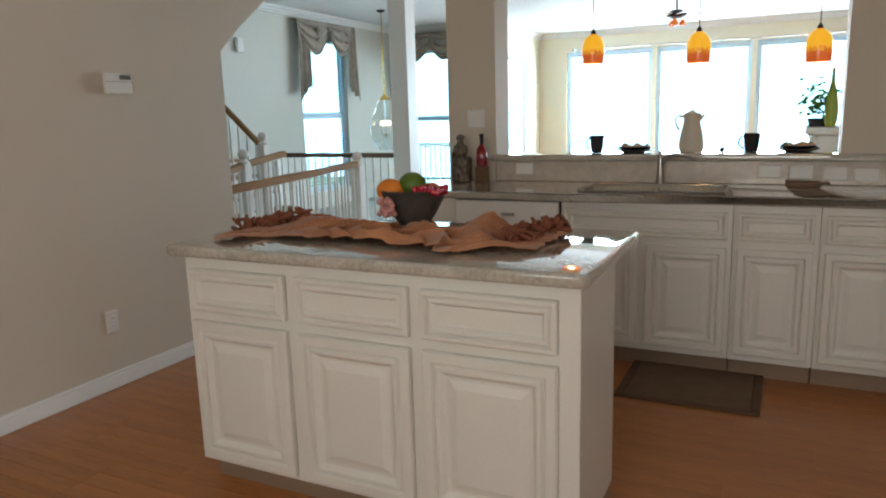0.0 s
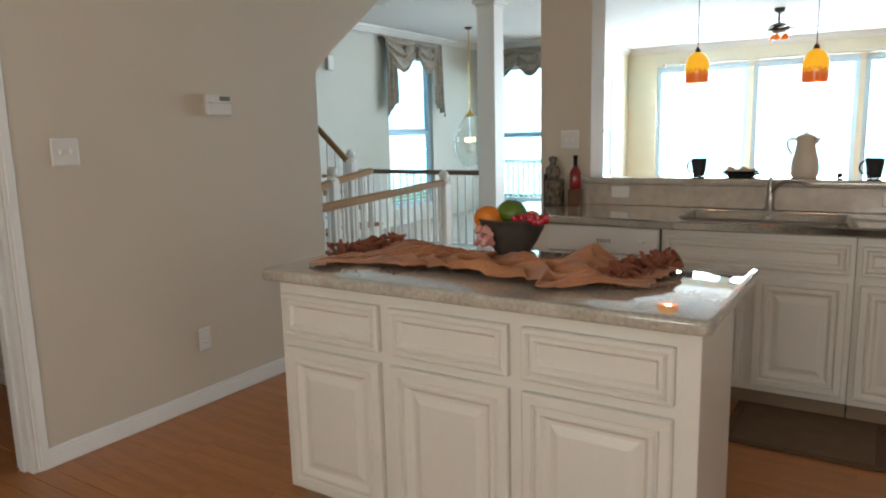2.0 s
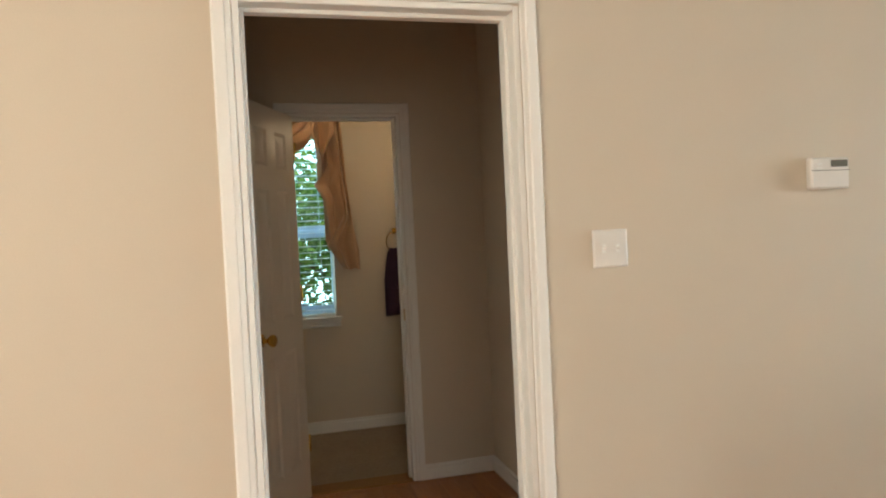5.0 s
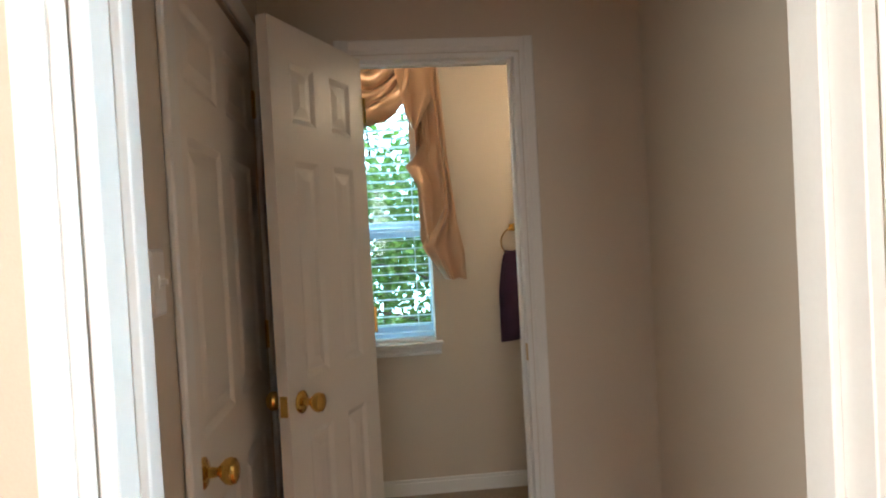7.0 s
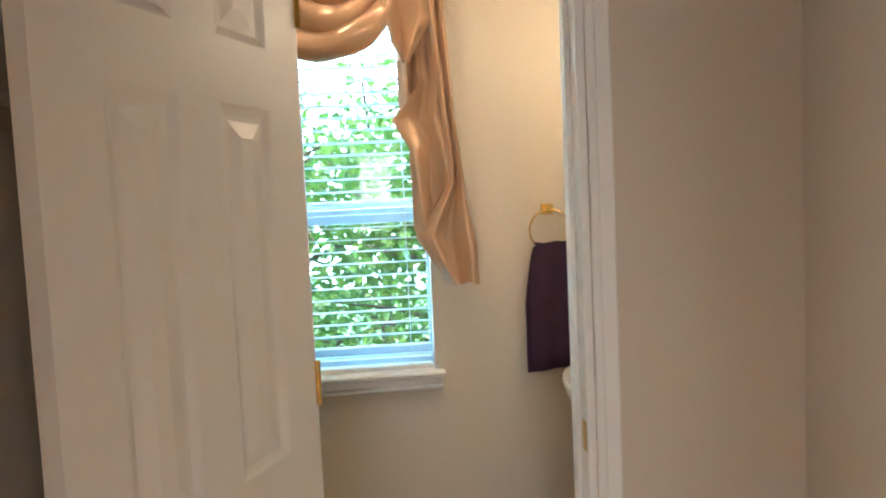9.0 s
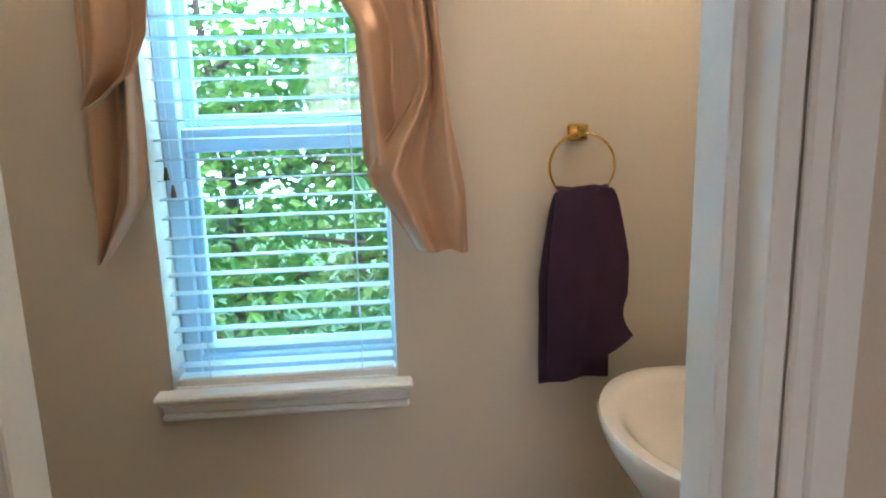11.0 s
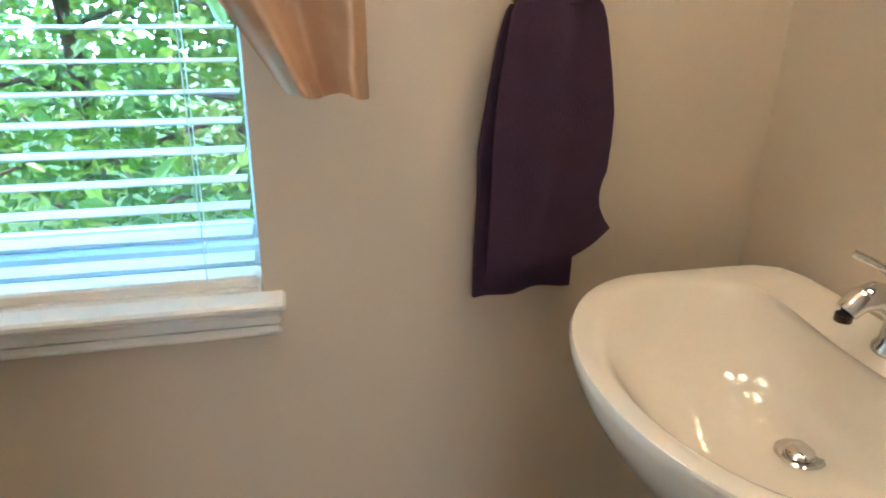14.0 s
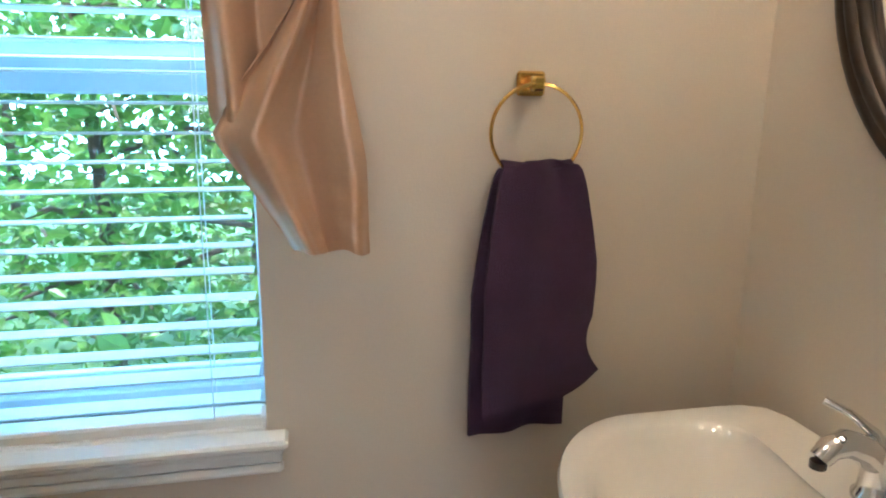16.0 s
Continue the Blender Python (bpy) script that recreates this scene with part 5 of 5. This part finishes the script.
part("stem", tube([(0, 0, 0.20), (0, 0, 0.74)], 0.006, 6), BRASS, e)
for i in range(4):
    a = math.pi / 4 + i * math.pi / 2
    x, y = 0.06 * math.cos(a), 0.06 * math.sin(a)
    candle = part("candle", lathe([(0, 0.24), (0.011, 0.24), (0.011, 0.36), (0, 0.36)], 10, centre=(x, y, 0)), TRIM, e)
    part("candle_bulb", ball(bmesh.new(), (x, y, 0.39), 0.018, 8, (1, 1, 1.9)), BULBM, candle)
    part("arm", tube([(0, 0, 0.20), (x * 0.6, y * 0.6, 0.20), (x, y, 0.24)], 0.005, 6), BRASS, e)

# ---- living room beyond the pass-through ----
e = thing("ceiling_fan", (-2.1, 10.8, H), "dark bronze ceiling fan with pale blades and a lit bowl", "ceiling fan")
part("canopy", lathe([(0, 0), (0.07, 0), (0.06, -0.05), (0.02, -0.07), (0, -0.07)], 18), BRONZE, e, smooth=True)
part("downrod", tube([(0, 0, -0.06), (0, 0, -0.20)], 0.013, 8), BRONZE, e)
part("motor", lathe([(0, -0.18), (0.06, -0.19), (0.13, -0.23), (0.13, -0.28), (0.07, -0.31), (0, -0.32)], 22), BRONZE, e, smooth=True)
for i in range(5):
    bm = boxes(((0.12, -0.06, -0.004), (0.76, 0.065, 0.004)), bevel=0.003)
    bm.transform(pose(0, 0, -0.255, 0, 0, 72 * i + 10) @ pose(0, 0, 0, 12))
    part("blade", bm, TRIM, e)
for i in range(3):
    a = 2.1 * i + 0.4
    part("light_shade", lathe([(0.015, 0), (0.03, -0.02), (0.05, -0.075), (0.046, -0.075), (0.02, -0.02)], 14, centre=(0.08 * math.cos(a), 0.08 * math.sin(a), -0.32)), AMBER, e, smooth=True)
e = thing("smoke_detector", (-0.98, 9.9, H), "small round smoke detector on the living room ceiling", "smoke detector")
part("housing", lathe([(0, -0.035), (0.055, -0.035), (0.065, -0.02), (0.068, -0.001), (0, -0.001)], 20), PLASTIC, e, smooth=True)
e = thing("fireplace_mantel", (-0.23, 6.4, 0.05), "white painted mantel shelf beside the pass-through", "mantel")
part("shelf", boxes(((-0.32, -0.35, 1.07), (0.5, 0.35, 1.12)), bevel=0.01), TRIM, e)
part("body", boxes(((-0.24, -0.30, -0.05), (0.5, 0.30, 1.07)), bevel=0.01), TRIM, e)
part("corbel", boxes(((-0.29, -0.28, 0.95), (-0.20, 0.28, 1.07)), bevel=0.02), TRIM, e)
e = thing("potted_plant", (-0.47, 6.25, 1.172), "leafy dark green plant in a black pot on the mantel", "plant")
part("pot", lathe([(0, 0), (0.06, 0), (0.075, 0.06), (0.07, 0.06), (0, 0.05)], 16), POTG, e, smooth=True)
rng = random.Random(7)
bm = bmesh.new()
for i in range(150):
    c = Vector((rng.gauss(0.0, 0.055), rng.gauss(0, 0.06), 0.07 + abs(rng.gauss(0.09, 0.07))))
    m = Matrix.Translation(c) @ Euler((rng.uniform(-1, 1), rng.uniform(-1, 1), rng.uniform(0, 6))).to_matrix().to_4x4()
    bm.faces.new([bm.verts.new(m @ Vector(q)) for q in ((0, 0, 0), (0.016, 0.02, 0.004), (0, 0.052, -0.004), (-0.016, 0.02, 0.004))])
part("foliage", bm, LEAF, e)
e = thing("green_vase", (-0.40, 6.12, 1.172), "tall slender lime green glass vase on the mantel", "vase")
part("vase", lathe([(0, 0), (0.03, 0), (0.042, 0.04), (0.046, 0.12), (0.034, 0.22), (0.014, 0.30), (0.010, 0.38), (0.014, 0.40), (0, 0.40)], 18), VASEG, e, smooth=True)

# ---- powder room ----
RX, RY, RZ = XO, 2.135, 1.402
e = thing("towel_ring", (RX, RY, RZ), "polished brass towel ring on the beige wall", "towel ring", rz=90)
part("wall_plate", boxes(((-0.024, -0.012, -0.020), (0.024, -0.001, 0.020)), bevel=0.004), BRASS, e)
part("post", boxes(((-0.011, -0.050, -0.012), (0.011, -0.010, 0.012)), bevel=0.004), BRASS, e)
part("ring", tube([(0.077 * math.sin(a), -0.047, -0.077 + 0.077 * math.cos(a)) for a in [2 * math.pi * k / 40 for k in range(40)]], 0.0031, 8, closed=True), BRASS, e, smooth=True)


def towel_layer(left, right, top, hem, y, seed, notch=0.0):
    def f(u, v):
        k = min(1.0, v * 2.2) ** 0.6
        xl = -0.060 + (left + 0.060) * k
        xr = 0.063 + (right - 0.063) * k
        if notch and v > 0.72:
            xr += notch * ((v - 0.72) / 0.28) ** 2.5 - 0.012 * math.sin(math.pi * (v - 0.72) / 0.28)
        z = top - 0.006 * math.cos(u * 5) + (hem(u) - top) * v
        g = 0.006 * math.sin(u * 11 + 2.4 * v + seed) * (1 - 0.5 * v) + 0.006 * noise.noise((u * 4, v * 4, seed))
        return Vector((xl + (xr - xl) * u, y - g, z))
    return sheet(40, 50, f, 0.007)


e = thing("hand_towel", (RX, RY, 0), "dark plum terry hand towel folded through the brass ring", "towel", rz=90)
T0 = RZ - 0.128
part("back_fold", towel_layer(-0.101, 0.072, T0, lambda u: 0.803 + 0.006 * (u - 0.5) - 0.006 * math.sin(math.pi * u), -0.034, 1.0), TOWELC, e, smooth=True)
part("front_fold", towel_layer(-0.083, 0.108, T0 + 0.004, lambda u: 0.850 + 0.014 * u + 0.052 * (max(0, u - 0.66) / 0.34) ** 1.2, -0.060, 3.0, 0.018), TOWELC, e, smooth=True)
bm = sheet(30, 10, lambda u, v: Vector((-0.058 + 0.118 * u, -0.036 - 0.026 * v, T0 - 0.003 + 0.006 * math.sin(math.pi * v) - 0.006 * math.sin(math.pi * u))), 0.006)
part("top_fold", bm, TOWELC, e, smooth=True)

# pedestal basin on the right-hand wall
SXC, SYC, SZ = -6.285, 2.30, 0.852
e = thing("pedestal_sink", (SXC, SYC, 0), "glossy white pedestal basin with a broad oval rim", "sink")


def rim_at(a, k, dz, e=9.0):
    """A point of the basin's outline: an oval in front, straighter towards the wall."""
    x, y = math.cos(a), math.sin(a)
    rx, ry = 0.30, 0.218
    if y > 0:
        s = 1 / max(abs(x) ** e + abs(y) ** e, 1e-6) ** (1 / e)
        x, y = x * s, y * s
        ry = 0.272
    return Vector((rx * x * k, ry * y * k, SZ + dz))


N = 56
bm = bmesh.new()
prof = [(0.30, -0.26), (0.42, -0.22), (0.66, -0.15), (0.86, -0.085), (0.96, -0.045), (0.995, -0.018), (1.0, -0.006), (0.985, 0.0), (0.94, 0.001), (0.865, -0.001), (0.835, -0.006), (0.80, -0.022), (0.72, -0.062), (0.60, -0.103), (0.42, -0.135), (0.22, -0.150), (0.085, -0.155)]
rings = []
for i, (k, dz) in enumerate(prof):
    ring = []
    for j in range(N):
        a = 2 * math.pi * j / N
        p = rim_at(a, k, dz, 9.0 if i < 8 else max(2.6, 6.5 - 0.9 * (i - 8)))
        if i >= 9:
            back = max(0.0, math.sin(a))
            t = (i - 9) / (len(prof) - 10)
            p.y -= (0.085 * back * (1 - t)) * (0.6 + 0.4 * back)
            p.y += 0.105 * t * t
        ring.append(bm.verts.new(p))
    rings.append(ring)
for a, b in zip(rings, rings[1:]):
    for j in range(N):
        bm.faces.new((a[j], a[(j + 1) % N], b[(j + 1) % N], b[j]))
bm.faces.new(rings[0][::-1])
bm.faces.new(rings[-1])
part("basin", bm, PORCELAIN, e, smooth=True)
part("pedestal", lathe([(0, 0), (0.14, 0), (0.135, 0.03), (0.095, 0.12), (0.085, 0.40), (0.10, 0.56), (0.13, 0.63), (0, 0.64)], 28, centre=(0, 0.06, 0)), PORCELAIN, e, smooth=True)
DY = 0.105
ring = part("drain_ring", lathe([(0.020, 0.0), (0.032, 0.0), (0.034, 0.003), (0.030, 0.005), (0.020, 0.002)], 24, centre=(0, DY, SZ - 0.153)), CHROME, e, "chrome drain ring", smooth=True)
part("drain_stopper", lathe([(0, -0.004), (0.019, -0.004), (0.019, 0.006), (0.015, 0.009), (0, 0.010)], 22, centre=(0, DY, SZ - 0.150)), CHROME, ring, "chrome pop-up stopper", smooth=True)
e = thing("basin_faucet", (SXC, SYC + 0.215, SZ), "chrome single-lever basin faucet", "faucet")
part("base", lathe([(0, -0.004), (0.030, -0.004), (0.030, 0.006), (0.024, 0.014), (0.022, 0.050), (0.026, 0.062), (0.022, 0.078), (0, 0.082)], 22), CHROME, e, smooth=True)
spout = part("spout", tube([(0, 0.0, 0.052), (0, -0.030, 0.078), (0, -0.062, 0.090), (0, -0.085, 0.084), (0, -0.098, 0.070)], [0.020, 0.020, 0.019, 0.017, 0.0145], 14), CHROME, e, smooth=True)
part("lever", tube([(0, 0.0, 0.078), (-0.004, -0.01, 0.095), (-0.028, -0.035, 0.118), (-0.050, -0.058, 0.128)], [0.010, 0.008, 0.006, 0.0055], 10), CHROME, e, smooth=True)
part("aerator", lathe([(0, 0), (0.011, 0), (0.011, 0.010), (0, 0.010)], 14, centre=(0, -0.099, 0.058)), BRONZE, spout, "dark aerator")

# round mirror over the basin
MX, MZ = -6.19, 1.615
e = thing("wall_mirror", (MX, 2.58, MZ), "oval wall mirror in a dark bronze ridged frame", "mirror")
bm = bmesh.new()
for r0, y0, w in ((1.0, -0.018, 0.018), (0.95, -0.024, 0.014), (0.905, -0.020, 0.011)):
    tube([(0.335 * r0 * math.cos(a), y0, 0.365 * r0 * math.sin(a)) for a in [2 * math.pi * k / 64 for k in range(64)]], w, 10, bm, closed=True)
part("frame", bm, BRONZE, e, smooth=True)
bm = bmesh.new()
bm.faces.new([bm.verts.new((0.30 * math.cos(a), -0.012, 0.33 * math.sin(a))) for a in [2 * math.pi * k / 64 for k in range(64)]])
r = bmesh.ops.extrude_face_region(bm, geom=list(bm.faces))
for v in r["geom"]:
    if isinstance(v, bmesh.types.BMVert):
        v.co.y += 0.008
part("mirror_glass", bm, MIRROR, e)
e = thing("dome_light", (-6.10, 1.42, H), "round frosted glass ceiling light with a brass rim, switched on", "ceiling light")
part("rim", lathe([(0.10, -0.001), (0.165, -0.001), (0.170, -0.012), (0.160, -0.022), (0.10, -0.022)], 32), BRASS, e, smooth=True)
part("bowl", lathe([(0.158, -0.022), (0.150, -0.050), (0.115, -0.080), (0.060, -0.096), (0, -0.100)], 32), DOMEG, e, smooth=True)
part("finial", ball(bmesh.new(), (0, 0, -0.106), 0.010, 10), BRASS, e, smooth=True)
bulb("dome_bulb", (-6.10, 1.42, H - 0.16), 3.3, (1.0, 0.78, 0.50), 0.10)
e = thing("vanity_light", (MX, 2.58, 2.22), "brass vanity light with frosted lit shades above the mirror", "wall lamp")
part("back_plate", boxes(((-0.24, -0.025, -0.04), (0.24, -0.001, 0.04)), bevel=0.006), BRASS, e)
for u in (-0.16, 0.16):
    part("arm", tube([(u, -0.02, 0), (u, -0.15, 0.0)], 0.008, 8), BRASS, e)
    part("shade", lathe([(0.02, 0.03), (0.045, 0.0), (0.06, -0.09), (0.056, -0.09), (0.04, 0.0)], 18, centre=(u, -0.16, 0.0)), STONEW, e, smooth=True)
    part("bulb", ball(bmesh.new(), (u, -0.16, -0.04), 0.024, 10), BULBM, e)
    bulb("vanity_bulb", (MX + u, 2.40, 2.12), 2.2, (1.0, 0.78, 0.50), 0.06)


# ---- outside: trees and sky brightness ----
def tree(at, h, spread, leaves, seed, label="leafy green tree outside the window", size=0.082, low=0.5):
    """A tapered trunk with limbs, and a crown of many single leaves in uneven clumps."""
    rng = random.Random(seed)
    e = thing("tree", at, label, "tree", "trees outside")
    trunk = [(0.10 * math.sin(3 * t + seed), 0.08 * math.sin(4 * t), t * h) for t in [k / 8 for k in range(9)]]
    part("trunk", tube(trunk, [0.075 * (1 - 0.8 * k / 8) for k in range(9)], 9), BARK, e, smooth=True)
    tips = []
    for i in range(18):
        t = low / h + (1 - low / h) * rng.random() * 0.92
        a = rng.uniform(0, 6.28)
        L = spread * (0.55 + 0.5 * rng.random()) * (1.0 - 0.45 * t)
        b0 = Vector(trunk[int(t * 8)])
        b1 = b0 + Vector((math.cos(a) * L * 0.5, math.sin(a) * L * 0.5, 0.18 * L))
        b2 = b0 + Vector((math.cos(a) * L, math.sin(a) * L, 0.22 * L * rng.uniform(-0.6, 1.4)))
        part("limb", tube([b0, b1, b2], [0.026 * (1 - t * 0.6), 0.016, 0.006], 6), BARK, e)
        tips += [(b1, L * 0.45), (b2, L * 0.42), ((b1 + b2) / 2, L * 0.4), (b0.lerp(b1, 0.5), L * 0.35)]
    verts, faces = [], []
    for i in range(leaves):
        c, s = tips[rng.randrange(len(tips))]
        p = c + Vector((rng.gauss(0, s), rng.gauss(0, s), rng.gauss(0, s * 0.62)))
        m = Euler((rng.gauss(0.3, 0.7), rng.gauss(0, 0.7), rng.uniform(0, 6.28))).to_matrix()
        k = size * rng.uniform(0.6, 1.25)
        n = len(verts)
        for q in ((0, 0, 0), (0.30, 0.35, 0.06), (0.22, 0.75, 0.05), (0, 1.05, -0.06), (-0.22, 0.75, 0.05), (-0.30, 0.35, 0.06)):
            verts.append(p + m @ (Vector(q) * k))
        faces += [(n, n + 1, n + 2, n + 3), (n, n + 3, n + 4, n + 5)]
    me = bpy.data.meshes.new("crown")
    me.from_pydata(verts, [], faces)
    me.materials.append(LEAF)
    o = new("crown", me)
    o.parent = e
    return e


tree((-9.2, 1.9, -0.6), 3.0, 1.5, 4300, 3)
tree((-9.9, 0.6, -0.6), 3.1, 1.6, 4300, 5)
tree((-10.2, 2.9, -0.6), 3.1, 1.6, 4000, 11)
tree((-11.3, 1.4, -0.6), 3.3, 1.9, 4600, 17, size=0.10)
tree((-12.5, -0.8, -0.6), 3.6, 2.1, 3720, 23, size=0.11)
tree((-12.6, 4.2, -0.6), 3.6, 2.1, 3720, 29, size=0.11)

BRIGHT = glow("hazy_sky", (0.50, 0.82, 1.0), 7.0)
tagged(part("backdrop_north", boxes(((-22, 20.0, -0.55), (22, 20.1, 14))), BRIGHT), "bright hazy sky beyond the garden", "backdrop", kind="structure")
tagged(part("backdrop_west", boxes(((-20.1, -24, -0.55), (-20, 19.9, 14))), BRIGHT), "bright hazy sky beyond the garden", "backdrop", kind="structure")
e = thing("deck_railing", (0, 0, 0), "white painted deck railing outside the dining room", "railing")
part("top_rail", boxes(((-9.0, 13.2, 0.72), (-5.45, 13.3, 0.80)), bevel=0.01), TRIM, e)
part("bottom_rail", boxes(((-9.0, 13.23, -0.02), (-5.45, 13.27, 0.04)), bevel=0.005), TRIM, e)
part("deck", boxes(((-9.0, 11.66, -0.20), (-5.45, 13.4, -0.10)), bevel=0.01), WOODT, e)
first = part("baluster", boxes(((-0.016, 13.234, 0.04), (0.016, 13.266, 0.72)), bevel=0.003), TRIM, e)
for i in range(30):
    o = first if i == 0 else first.copy()
    if i:
        scene.collection.objects.link(o)
        o.parent = e
    o.location.x = -8.9 + 0.115 * i

# ---- floor boards near the camera ----
rng = random.Random(4)
board = {}


def plank(x0, x1, y, w):
    L = round(x1 - x0, 1)
    if L not in board:
        bm = boxes(((-L / 2, -w / 2 + 0.0008, -0.012), (L / 2, w / 2 - 0.0008, 0.0)), bevel=0.0012)
        me = bpy.data.meshes.new("plank")
        bm.to_mesh(me)
        bm.free()
        me.materials.append(FLOORW)
        board[L] = me
    o = new("plank", board[L])
    o.parent = floor
    o.location = ((x0 + x1) / 2, y, 0.0)


def planks(x0, x1, y0, y1, w=0.083):
    for j in range(int((y1 - y0) / w)):
        x = x0 + 0.0
        step = rng.choice((0.4, 0.7, 1.0))
        while x < x1 - 0.05:
            e1 = min(x1, x + step)
            plank(x, x + round(e1 - x, 1) if e1 < x1 else x1, y0 + w * (j + 0.5), w) if e1 - x >= 0.1 else None
            x = x + round(e1 - x, 1) if e1 < x1 else x1
            step = rng.choice((1.1, 1.4, 1.7))


planks(-3.7, 0.2, 1.0, 4.17)
planks(-5.5, -3.7, 1.0, 2.45)
wide = boxes(*[((a, -2.4 + 0.083 * j + 0.0008, -0.012), (b - 0.0016, -2.4 + 0.083 * (j + 1) - 0.0008, -0.0002)) for j in range(202) for a, b in ((-7.06, -5.5), (-5.5, -3.7), (-3.7, 0.2), (0.2, 2.28)) if not ((a == -3.7 and 1.0 <= -2.4 + 0.083 * (j + 0.5) <= 4.12) or (a == -5.5 and 1.0 <= -2.4 + 0.083 * (j + 0.5) <= 2.4))])
tagged(part("floor_boards", wide, FLOORW, floor), kind="stuff")
